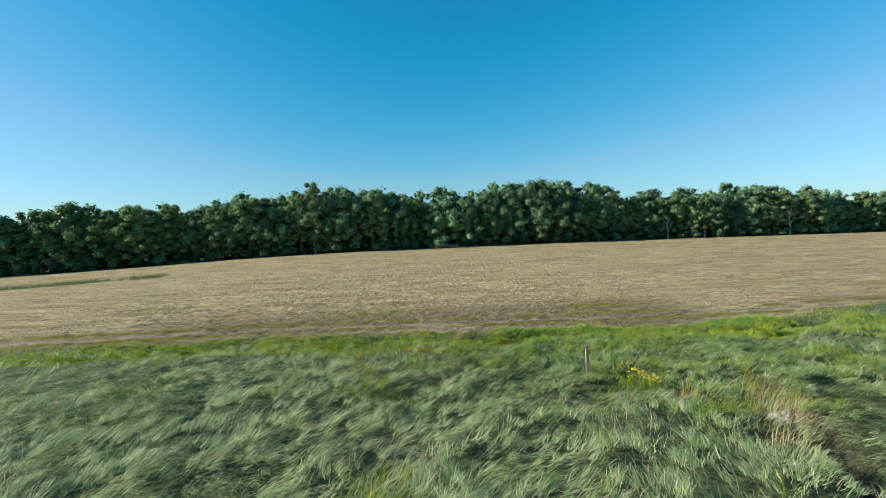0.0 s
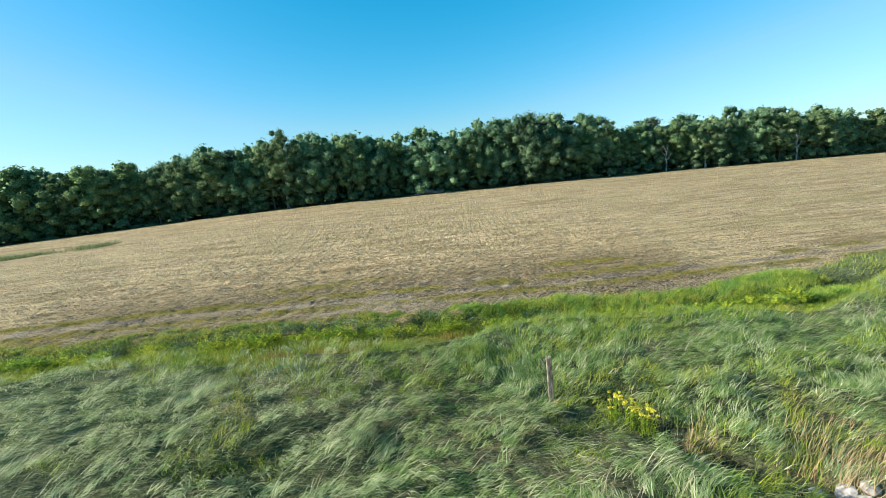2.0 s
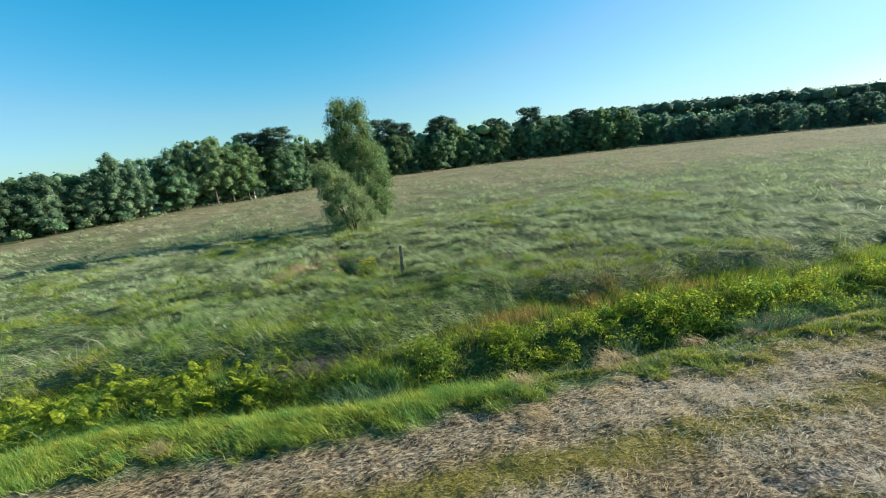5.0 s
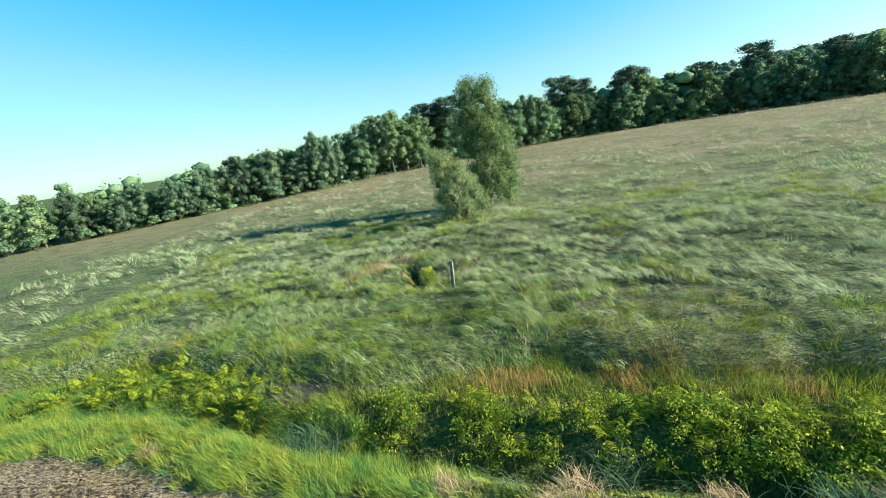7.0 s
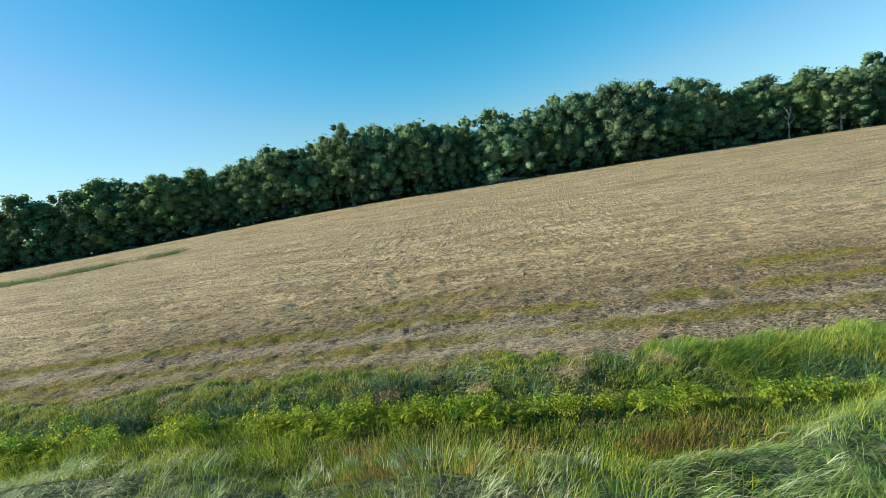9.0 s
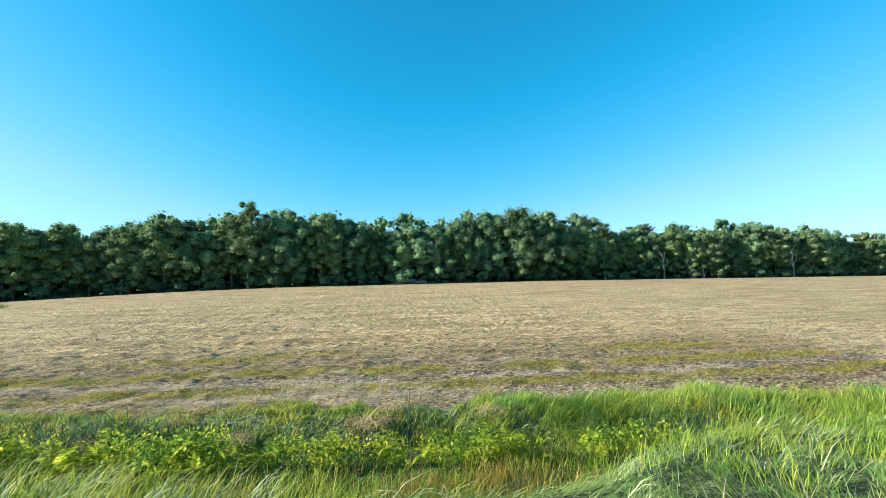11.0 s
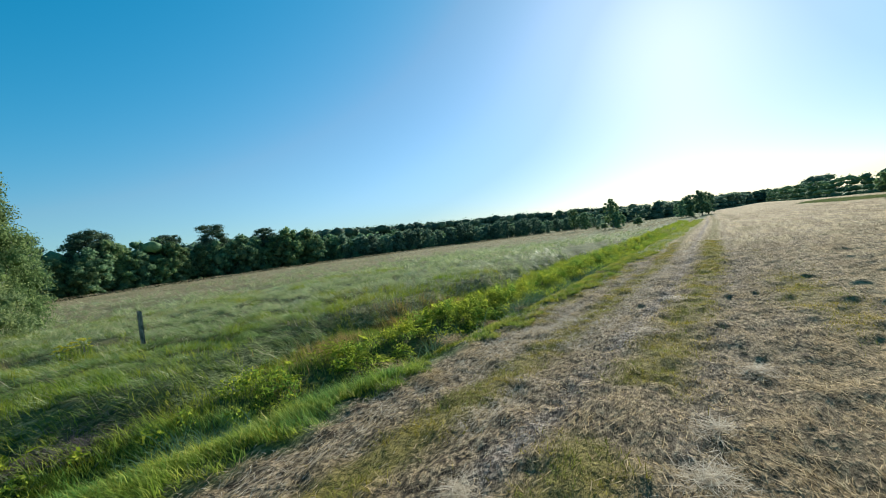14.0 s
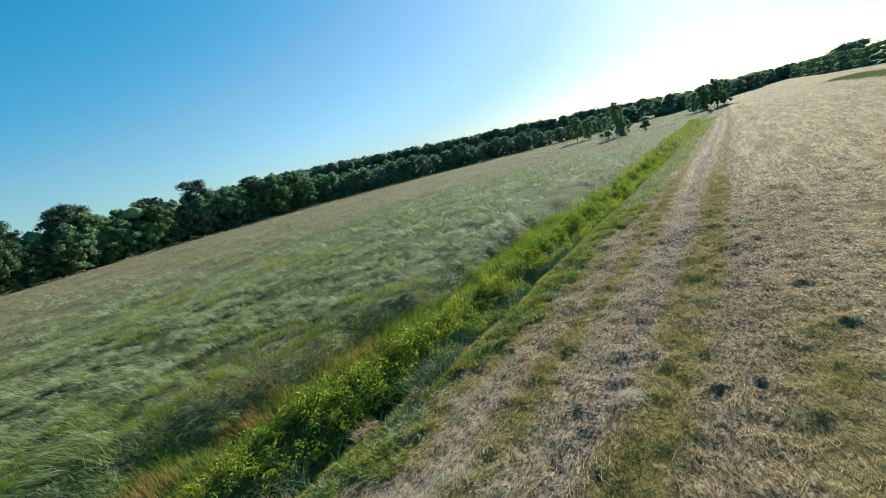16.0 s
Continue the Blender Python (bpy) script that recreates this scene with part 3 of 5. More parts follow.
def ground_material():
    m, tree, bsdf = material("ground", 0.95, 0.15)

    def layer(name):
        n = tree.nodes.new("ShaderNodeAttribute")
        n.attribute_name = name
        return n.outputs["Fac"]

    fine, mid, big = noise_out(tree, 9.0, 6.0), noise_out(tree, 1.1, 5.0), noise_out(tree, 0.12, 4.0)
    turf = ramp(tree, noise_out(tree, 11.0, 5.0, (0.5, 1.0, 1.0), 0.7), [(0.36, (0.025, 0.042, 0.012)), (0.5, (0.13, 0.18, 0.07)), (0.62, (0.36, 0.39, 0.24))])
    turf = mixed(tree, ramp(tree, mid, [(0.35, (0, 0, 0)), (0.65, (1, 1, 1))]), turf, ramp(tree, fine, [(0.3, (0.06, 0.09, 0.02)), (0.7, (0.17, 0.22, 0.08))]))
    # Dark tone between the clumps paints the shade of their gaps.
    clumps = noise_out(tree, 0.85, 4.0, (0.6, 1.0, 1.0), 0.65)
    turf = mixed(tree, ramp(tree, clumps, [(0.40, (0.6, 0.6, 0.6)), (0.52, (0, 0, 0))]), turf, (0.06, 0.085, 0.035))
    # Near the camera the turf is darkened as shade beneath the blades.
    turf = mixed(tree, layer("gap_shade"), turf, ramp(tree, fine, [(0.35, (0.04, 0.055, 0.022)), (0.65, (0.13, 0.15, 0.068))]))
    dead = ramp(tree, fine, [(0.3, (0.15, 0.125, 0.065)), (0.5, (0.30, 0.25, 0.14)), (0.75, (0.44, 0.37, 0.24))])
    dead = mixed(tree, ramp(tree, mid, [(0.4, (0, 0, 0)), (0.7, (0.7, 0.7, 0.7))]), dead, (0.20, 0.20, 0.09))
    dead = mixed(tree, ramp(tree, clumps, [(0.38, (0.5, 0.5, 0.5)), (0.52, (0, 0, 0))]), dead, (0.14, 0.125, 0.065))
    colour = mixed(tree, layer("dry"), turf, dead)
    colour = mixed(tree, layer("soil"), colour, ramp(tree, fine, [(0.35, (0.025, 0.019, 0.016)), (0.65, (0.085, 0.065, 0.052))]))
    # Stubble: rows of cut stems along the field, bands of straw and patches of regrowth.
    rows = noise_out(tree, 1.6, 5.0, (0.12, 1.0, 1.0))
    stems = noise_out(tree, 14.0, 6.0, (0.45, 1.0, 1.0))
    stubble = ramp(tree, stems, [(0.40, (0.075, 0.055, 0.031)), (0.5, (0.38, 0.285, 0.15)), (0.62, (0.74, 0.57, 0.325))])
    flakes = noise_out(tree, 4.5, 4.0, (0.55, 1.0, 1.0), 0.65)
    # Hollows between the flakes are coloured dark, as shade that brings out the lumps.
    stubble = mixed(tree, ramp(tree, flakes, [(0.40, (0.8, 0.8, 0.8)), (0.50, (0, 0, 0))]), stubble, (0.145, 0.107, 0.062))
    streaks = noise_out(tree, 3.4, 3.0, (0.07, 1.0, 1.0))
    stubble = mixed(tree, ramp(tree, streaks, [(0.53, (0, 0, 0)), (0.63, (0.7, 0.7, 0.7))]), stubble, (0.68, 0.53, 0.305))
    stubble = mixed(tree, ramp(tree, rows, [(0.46, (0, 0, 0)), (0.60, (0.7, 0.7, 0.7))]), stubble, (0.60, 0.45, 0.235))
    stubble = mixed(tree, ramp(tree, noise_out(tree, 0.5, 4.0, (0.2, 1.0, 1.0)), [(0.52, (0, 0, 0)), (0.62, (0.75, 0.75, 0.75))]), stubble, (0.27, 0.195, 0.09))
    stubble = mixed(tree, ramp(tree, big, [(0.45, (0, 0, 0)), (0.65, (0.35, 0.35, 0.35))]), stubble, (0.36, 0.31, 0.14))
    stubble = mixed(tree, layer("mat"), stubble, ramp(tree, stems, [(0.40, (0.045, 0.034, 0.022)), (0.5, (0.16, 0.12, 0.071)), (0.62, (0.40, 0.31, 0.18))]))
    stubble = mixed(tree, layer("rut"), stubble, ramp(tree, stems, [(0.36, (0.07, 0.056, 0.043)), (0.5, (0.225, 0.19, 0.15)), (0.64, (0.42, 0.37, 0.295))]))
    colour = mixed(tree, layer("field"), colour, stubble)
    colour = mixed(tree, layer("pale"), colour, ramp(tree, stems, [(0.38, (0.13, 0.095, 0.056)), (0.5, (0.35, 0.275, 0.17)), (0.62, (0.60, 0.50, 0.345))]))
    colour = mixed(tree, layer("yellow"), colour, ramp(tree, fine, [(0.35, (0.12, 0.105, 0.028)), (0.65, (0.27, 0.225, 0.065))]))
    # Dark green ground of the ditch, also used as painted shade under the woods.
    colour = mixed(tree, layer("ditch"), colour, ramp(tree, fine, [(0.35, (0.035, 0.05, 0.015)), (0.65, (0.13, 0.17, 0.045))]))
    tread = tree.nodes.new("ShaderNodeTexWave")
    tread.inputs["Scale"].default_value, tread.inputs["Distortion"].default_value, tread.inputs["Detail"].default_value = 2.7, 5.0, 2.5
    tree.links.new(tree.nodes.new("ShaderNodeTexCoord").outputs["Object"], tread.inputs["Vector"])
    worn = tree.nodes.new("ShaderNodeMath")
    worn.operation, worn.inputs[1].default_value = "MULTIPLY", 0.1
    tree.links.new(layer("rut"), worn.inputs[0])
    faint = worn.outputs[0]
    pressed = tree.nodes.new("ShaderNodeMath")
    pressed.operation = "MULTIPLY"
    tree.links.new(ramp(tree, tread.outputs["Fac"], [(0.25, (0.22, 0.22, 0.22)), (0.55, (0, 0, 0))]), pressed.inputs[0])
    tree.links.new(layer("rut"), pressed.inputs[1])
    tree.links.new(mixed(tree, pressed.outputs[0], colour, (0.075, 0.06, 0.048)), bsdf.inputs["Base Color"])
    marks = tree.nodes.new("ShaderNodeMath")
    marks.operation = "MULTIPLY_ADD"
    for socket, value in zip(marks.inputs, (tread.outputs["Fac"], faint, stems)):
        tree.links.new(value, socket)
    both = tree.nodes.new("ShaderNodeMath")
    both.operation = "MULTIPLY_ADD"
    both.inputs[1].default_value = 2.4
    tree.links.new(flakes, both.inputs[0])
    tree.links.new(marks.outputs[0], both.inputs[2])
    bump(tree, bsdf, both.outputs[0], 1.0, 0.16)
    return m


# ---- mesh helpers ----
def triangles(name, verts, tris, mat, smooth_shade=False):
    me = bpy.data.meshes.new(name)
    verts, tris = np.asarray(verts, np.float32).reshape(-1, 3), np.asarray(tris, np.int32).reshape(-1, 3)
    me.vertices.add(len(verts))
    me.vertices.foreach_set("co", verts.ravel())
    me.loops.add(tris.size)
    me.loops.foreach_set("vertex_index", tris.ravel())
    me.polygons.add(len(tris))
    me.polygons.foreach_set("loop_start", np.arange(0, tris.size, 3, dtype=np.int32))
    if smooth_shade:
        me.polygons.foreach_set("use_smooth", np.ones(len(tris), bool))
    me.update(calc_edges=True)
    me.materials.append(mat)
    return me


def part(name, mesh, parent, label=""):
    ob = new(name, mesh)
    ob.parent = parent
    return tagged(ob, label) if label else ob


def thing(name, label, category, group="", kind="", at=(0, 0, 0)):
    ob = new(name)
    ob.empty_display_size = 0.2
    ob.location = at
    return tagged(ob, label, category, group, kind)


def blades(x, y, z, length, width, yaw, lean0, lean1, rows=3):
    """Tapered, bent blades: arrays of places, sizes, headings and the lean from upright at foot and tip, in radians."""
    n = len(x)
    side = np.stack([-np.sin(yaw), np.cos(yaw), np.zeros(n)], 1)
    turn = rng.uniform(-0.8, 0.8, n)
    ahead = np.stack([np.cos(yaw), np.sin(yaw)], 1)
    side = side * np.cos(turn)[:, None] + np.concatenate([ahead, np.zeros((n, 1))], 1) * np.sin(turn)[:, None]
    at = np.stack([x, y, z], 1)
    out = []
    for k in range(rows + 1):
        s = k / rows
        if k == rows:
            out.append(at[:, None])
        else:
            half = (side * (width * 0.5 * (1 - 0.55 * s))[:, None])[:, None]
            out.append(np.concatenate([at[:, None] - half, at[:, None] + half], 1))
        a = lean0 + (lean1 - lean0) * (s + 0.5 / rows)
        step = (length / rows)[:, None]
        at = at + step * np.concatenate([ahead * np.sin(a)[:, None], np.cos(a)[:, None]], 1)
    v = np.concatenate(out, 1)
    per = v.shape[1]
    t = []
    for k in range(rows - 1):
        t += [(2 * k, 2 * k + 1, 2 * k + 3), (2 * k, 2 * k + 3, 2 * k + 2)]
    t.append((2 * rows - 2, 2 * rows - 1, 2 * rows))
    tris = (np.arange(n)[:, None, None] * per + np.array(t)[None]).reshape(-1, 3)
    return v.reshape(-1, 3), tris


def stuff(name, mesh, label, category):
    return tagged(new(name, mesh), label, category, kind="stuff")


def merged(pieces):
    vs, ts, base = [], [], 0
    for v, t in pieces:
        vs.append(v), ts.append(t + base)
        base += len(v)
    return np.concatenate(vs), np.concatenate(ts)


def tube(path, radii, sides=7):
    """A tapered tube along points."""
    path = [Vector(p) for p in path]
    v, t = [], []
    for k, p in enumerate(path):
        d = (path[min(k + 1, len(path) - 1)] - path[max(k - 1, 0)]).normalized()
        a = d.cross(Vector((0.3, 0.9, 0.2))).normalized()
        b = d.cross(a)
        for s in range(sides):
            w = 2 * math.pi * s / sides
            v.append(p + (a * math.cos(w) + b * math.sin(w)) * radii[k])
    for k in range(len(path) - 1):
        for s in range(sides):
            p, q = k * sides + s, k * sides + (s + 1) % sides
            t += [(p, q, q + sides), (p, q + sides, p + sides)]
    last = (len(path) - 1) * sides
    t += [(last, last + s, last + s + 1) for s in range(1, sides - 1)]
    return np.array([tuple(p) for p in v]), np.array(t)


def sprays(lobes, count, size, droop=0.0, flat=1.0, two=False):
    """Leaf sprays on and in the shells of ellipsoid lobes (centre, radii)."""
    vs, ts, base = [], [], 0
    weight = np.array([r[0] * r[1] + r[0] * r[2] for _, r in lobes])
    for (c, r), n in zip(lobes, (count * weight / weight.sum()).astype(int)):
        d = rng.normal(size=(n, 3))
        d /= np.linalg.norm(d, axis=1)[:, None]
        d[:, 2] = np.where(d[:, 2] < -0.5, -d[:, 2] * 0.6, d[:, 2])
        rad = rng.uniform(0.62, 1.05, n)
        p = np.array(c) + d * np.array(r) * rad[:, None]
        p += 0.08 * np.array(r) * rng.normal(size=(n, 3))
        normal = d + 0.8 * rng.normal(size=(n, 3)) + np.array([0, 0, 0.25])
        normal /= np.linalg.norm(normal, axis=1)[:, None]
        a = np.cross(normal, rng.normal(size=(n, 3)))
        a[:, 2] -= droop
        a /= np.linalg.norm(a, axis=1)[:, None]
        b = np.cross(normal, a) * flat
        s = (size * rng.uniform(0.6, 1.35, n))[:, None]
        if two:
            quad = np.stack([p - a * s * 0.5, p + b * s * 0.28, p + a * s * 0.6, p - b * s * 0.28], 1)
            vs.append(quad.reshape(-1, 3))
            ts.append((np.arange(n)[:, None, None] * 4 + np.array([(0, 1, 2), (0, 2, 3)])[None]).reshape(-1, 3) + base)
            base += 4 * n
        else:
            tri = np.stack([p - a * s * 0.55, p + a * s * 0.35 + b * s * 0.5, p + a * s * 0.45 - b * s * 0.5], 1)
            vs.append(tri.reshape(-1, 3))
            ts.append(np.arange(3 * n).reshape(-1, 3) + base)
            base += 3 * n
    return np.concatenate(vs), np.concatenate(ts)


BALL = bmesh.new()
bmesh.ops.create_icosphere(BALL, subdivisions=1, radius=1.0)
BALL_V = np.array([tuple(v.co) for v in BALL.verts])
BALL_T = np.array([[v.index for v in f.verts] for f in BALL.faces])
BALL.free()


def cores(lobes, inner=0.5):
    """The dense inner foliage of each lobe, an uneven mass under the outer sprays."""
    vs, ts = [], []
    for k, (c, r) in enumerate(lobes):
        w = inner * rng.uniform(0.7, 1.2, len(BALL_V))[:, None]
        vs.append(np.array(c) + BALL_V * np.array(r) * w)
        ts.append(BALL_T + k * len(BALL_V))
    return np.concatenate(vs), np.concatenate(ts)


def crown_mesh(name, lobes, count, size, mat, droop=0.1, two=False, inner=0.5, flat=1.0):
    return triangles(name, *merged([cores(lobes, inner), sprays(lobes, count, size, droop, flat, two)]), mat)


# ---- the ground ----
def steps(stops, far, grow=1.11):
    """Grid lines that lie closer together where stops say so, and spread out beyond."""
    mid = np.concatenate([np.arange(lo, hi, step) for (lo, step), (hi, _) in zip(stops, stops[1:])])
    a, b, d, e = [mid[0]], [mid[-1]], stops[0][1], stops[-1][1]
    while a[-1] > -far:
        d *= grow
        a.append(a[-1] - d)
    while b[-1] < far:
        e *= grow
        b.append(b[-1] + e)
    return np.concatenate([a[:0:-1], mid, b[1:]])


def build_ground():
    gx, gy = steps([(-46, 0.5), (-38, 0.2), (-26, 0.11), (4, 0.2), (10, 0.3), (18, 0.5)], 1800), steps([(-8, 0.35), (3.5, 0.16), (13.5, 0.25), (23.5, 0.09), (33, 0.15), (38, 0.24), (46, 0.4)], 1800)
    x, y = np.meshgrid(gx, gy)
    z = land(x, y)
    nx, ny = len(gx), len(gy)
    i = (np.arange(ny - 1)[:, None] * nx + np.arange(nx - 1)[None]).ravel()
    tris = np.concatenate([np.stack([i, i + 1, i + nx + 1], 1), np.stack([i, i + nx + 1, i + nx], 1)])
    me = triangles("ground", np.stack([x, y, z], 2).reshape(-1, 3), tris, ground_material(), True)
    xf, yf = x.ravel(), y.ravel()
    field = smooth((yf - edge_y(xf) + 0.25) / 0.5) * (yf < 135)
    # The wood floors join the ditch layer to be darkened as if shaded.
    ditch = np.maximum(smooth((yf - meadow_y(xf)) / 1.0) * smooth((ditch_y(xf) + 0.8 - yf) / 0.6), wood_floor_shade(xf, yf))
    for name, values in (("field", field), ("ditch", ditch), ("rut", track(xf, yf) * field), ("yellow", yellow(xf, yf)), ("pale", 0.8 * strewn(xf, yf) * field), ("dry", np.maximum(dry(xf, yf), tan_patch(xf, yf))), ("soil", np.clip(np.maximum(1.3 * channel(xf, yf), 1.2 * litter(xf, yf)), 0, 1)), ("mat", (0.78 + 0.2 * smooth((xf + 7) / 3) * smooth((28.5 - yf) / 2)) * smooth((xf + 36) / 12) * smooth((14 - xf) / 6) * smooth((37 - yf) / 7)), ("gap_shade", in_near(xf, yf) * smooth((11 - np.hypot((xf + 7) * 0.62, yf - 10)) / 6))):
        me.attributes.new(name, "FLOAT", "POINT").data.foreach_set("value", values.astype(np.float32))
    return tagged(new("ground", me), "gently rolling ground of meadow, ditch and stubble field", "ground", kind="structure")


build_ground()


# ---- woods ----
def trunk_mesh(name, height, radius, mat, lean=0.3, limbs=5, limb_from=0.35, limb_len=0.3):
    n = 7
    path = [(lean * (k / n) ** 2 * rng.uniform(0.6, 1.4), lean * 0.6 * math.sin(k * 1.7 + height) * k / n, height * k / n - 0.15) for k in range(n + 1)]
    pieces = [tube(path, [radius * (1.25 if k == 0 else 1 - 0.82 * k / n) for k in range(n + 1)])]
    for b in range(limbs):
        s = limb_from + (0.92 - limb_from) * b / max(limbs - 1, 1)
        foot = Vector(path[int(s * n)])
        w = rng.uniform(0, 2 * math.pi)
        out = height * limb_len * rng.uniform(0.6, 1.1) * (1.15 - s * 0.6)
        p1 = foot + Vector((math.cos(w), math.sin(w), 0.7)) * out * 0.5
        p2 = p1 + Vector((math.cos(w + 0.3), math.sin(w + 0.3), 0.55)) * out * 0.5
        pieces.append(tube([foot, p1, p2], [radius * 0.42 * (1.1 - s), radius * 0.28 * (1.1 - s), radius * 0.08], 5))
    return triangles(name, *merged(pieces), mat, True)


LOBES = 46


def broad_tree(height, width, mat, sprays_n, label, size=0.26, droop=0.35, low=0.08, bark=BARK, pale=False):
    ob = thing("deciduous_tree", label, "tree", "trees of the woods")
    part("trunk", trunk_mesh("trunk", height * 0.86, height * 0.014 + 0.03, bark, 0.5, 6), ob, "pale birch bark" if pale else "")
    lobes = []
    for k in range(LOBES - 1):
        s = low + (0.97 - low) * (k + 0.5) / (LOBES - 1)
        wide = width * 0.56 * math.sin(math.pi * (0.14 + 0.78 * (s - low) / (0.97 - low))) ** 0.5
        w = k * 2.4 + rng.uniform(-0.6, 0.6)
        r = width * rng.uniform(0.075, 0.15)
        off = max(wide - 0.7 * r, 0) * (rng.uniform(0.45, 1.0) if k % 4 else rng.uniform(0.0, 0.4))
        lobes.append(((off * math.cos(w), off * math.sin(w), height * (s + rng.uniform(-0.03, 0.03))), (r * rng.uniform(0.8, 1.2), r * rng.uniform(0.8, 1.2), r * rng.uniform(0.85, 1.5))))
    lobes.append(((0, 0, height * (0.5 + 0.4 * low)), (width * 0.24, width * 0.24, height * (0.36 - 0.3 * low))))
    part("crown", crown_mesh("crown", lobes, sprays_n, size, mat, droop, False, 0.72), ob)
    return ob


def pine_tree(height, label):
    ob = thing("pine_tree", label, "tree", "pines of the woods")
    part("trunk", trunk_mesh("trunk", height * 0.93, height * 0.013 + 0.04, BARK_PINE, 0.6, 7, 0.55, 0.22), ob, "reddish pine bark")
    lobes = []
    for k in range(26):
        s = 0.56 + 0.41 * k / 25
        w = k * 2.4 + rng.uniform(-0.6, 0.6)
        off = height * 0.20 * rng.uniform(0.35, 1.0) * math.sin(math.pi * (0.25 + 0.5 * k / 25))
        r = height * rng.uniform(0.055, 0.095)
        lobes.append(((off * math.cos(w), off * math.sin(w), height * s), (r * 1.5, r * 1.5, r * 0.7)))
    part("crown", crown_mesh("crown", lobes, 3600, 0.30, LEAF_PINE, 0.0, False, 0.6), ob)
    return ob


def shrub(height, width, mat, n, label, size=0.33, name="shrub", category="shrub"):
    ob = thing(name, label, category, "shrubs at the wood's edge")
    pieces = []
    for k in range(5):
        w = k * 1.3
        pieces.append(tube([(0, 0, -0.1), (width * 0.12 * math.cos(w), width * 0.12 * math.sin(w), height * 0.3), (width * 0.3 * math.cos(w), width * 0.3 * math.sin(w), height * 0.75)], [0.05, 0.04, 0.015], 5))
    part("woody_base", triangles("woody_base", *merged(pieces), BARK, True), ob)
    lobes = []
    for k in range(9):
        w, s = k * 2.4, rng.uniform(0.28, 0.82)
        r = width * rng.uniform(0.12, 0.21)
        lobes.append(((width * 0.28 * math.cos(w) * (1.2 - s), width * 0.28 * math.sin(w) * (1.2 - s), height * s), (r, r, r * 0.9)))
    part("foliage", crown_mesh("foliage", lobes, n, size, mat, 0.2), ob)
    return ob


def set_at(ob, x, y, turn=0.0, scale=1.0, high=1.0, sink=0.1):
    z = float(land(x, y)) - sink
    ob.matrix_basis = Matrix.LocRotScale((x, y, z), Euler((0, 0, turn)), (scale * 1.12, scale * 1.12, scale * high))
    return ob


def another(ob, x, y, turn, scale, high=1.0):
    twin = copy_thing(ob, Matrix.Identity(4))
    return set_at(twin, x, y, turn, scale, high)


kinds = [broad_tree(14.5, 9.6, LEAF, 7400, "tall leafy oak with a dense dark green crown", low=0.16),
         broad_tree(13.5, 9.0, LEAF, 7000, "leafy deciduous tree with a rounded green crown", low=0.10),
         broad_tree(15.0, 7.6, LEAF_BIRCH, 6800, "slender birch with a lighter drooping green crown", 0.25, 0.7, 0.20, BARK_BIRCH, True),
         broad_tree(12.5, 9.8, LEAF, 7200, "broad deciduous tree with low green branches", low=0.05),
         broad_tree(14.0, 7.2, LEAF_BIRCH, 6600, "narrow birch with brown trunk and fine leaves", 0.25, 0.8, 0.24, BARK, False),
         broad_tree(14.2, 8.4, LEAF_OLIVE, 7000, "yellowish green oak with an open rounded crown", 0.28, 0.3, 0.18)]
far_kinds = [broad_tree(14.0, 9.4, LEAF, 3000, "distant leafy tree with a rounded dark green crown", 0.46, 0.2, 0.10), broad_tree(13.0, 9.2, LEAF_OLIVE, 3000, "distant deciduous tree with low green branches", 0.45, 0.2, 0.05),
             broad_tree(14.5, 8.2, LEAF_BIRCH, 2800, "distant birch with a lighter green crown", 0.42, 0.6, 0.14, BARK, False)]
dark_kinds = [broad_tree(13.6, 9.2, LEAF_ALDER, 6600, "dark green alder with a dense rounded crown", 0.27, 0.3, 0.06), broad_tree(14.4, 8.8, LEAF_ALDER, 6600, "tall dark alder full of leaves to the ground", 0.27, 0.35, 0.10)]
# These trees carry the haze of distance in their leaf colour.
hazy_kinds = [broad_tree(13.5, 9.6, LEAF_HAZED, 3000, "far leafy tree with a rounded crown tinted blue for haze", 0.46, 0.2, 0.05), broad_tree(14.2, 9.0, LEAF_HAZED, 3000, "far deciduous tree, tinted for haze and full to the ground", 0.44, 0.3, 0.05)]
pines = [pine_tree(16.2, "tall dark pine standing above the leafy trees"), pine_tree(15.2, "dark flat-topped pine at the wood's edge")]
bushes = [shrub(3.6, 4.2, LEAF, 650, "low leafy shrub under the trees"), shrub(2.6, 3.4, LEAF_BIRCH, 550, "light green shrub at the field's edge")]
first = {}


def crown_of(ob):
    """The corners and triangles of a tree's crown."""
    me = [c for c in ob.children if c.name.startswith("crown")][0].data
    v, t = np.empty(len(me.vertices) * 3), np.empty(len(me.polygons) * 3, np.int32)
    me.vertices.foreach_get("co", v)
    me.loops.foreach_get("vertex_index", t)
    t = t.reshape(-1, 3)
    return v.reshape(-1, 3), np.concatenate([t[:20 * LOBES], t[20 * LOBES::3]])


CROWNS = {ob.name: crown_of(ob) for ob in far_kinds}


def plant(ob, x, y, turn, scale, high=1.0):
    """The first of a kind is moved to its place, the others are copies."""
    if ob.name not in first:
        first[ob.name] = True
        return set_at(ob, x, y, turn, scale, high)
    return another(ob, x, y, turn, scale, high)


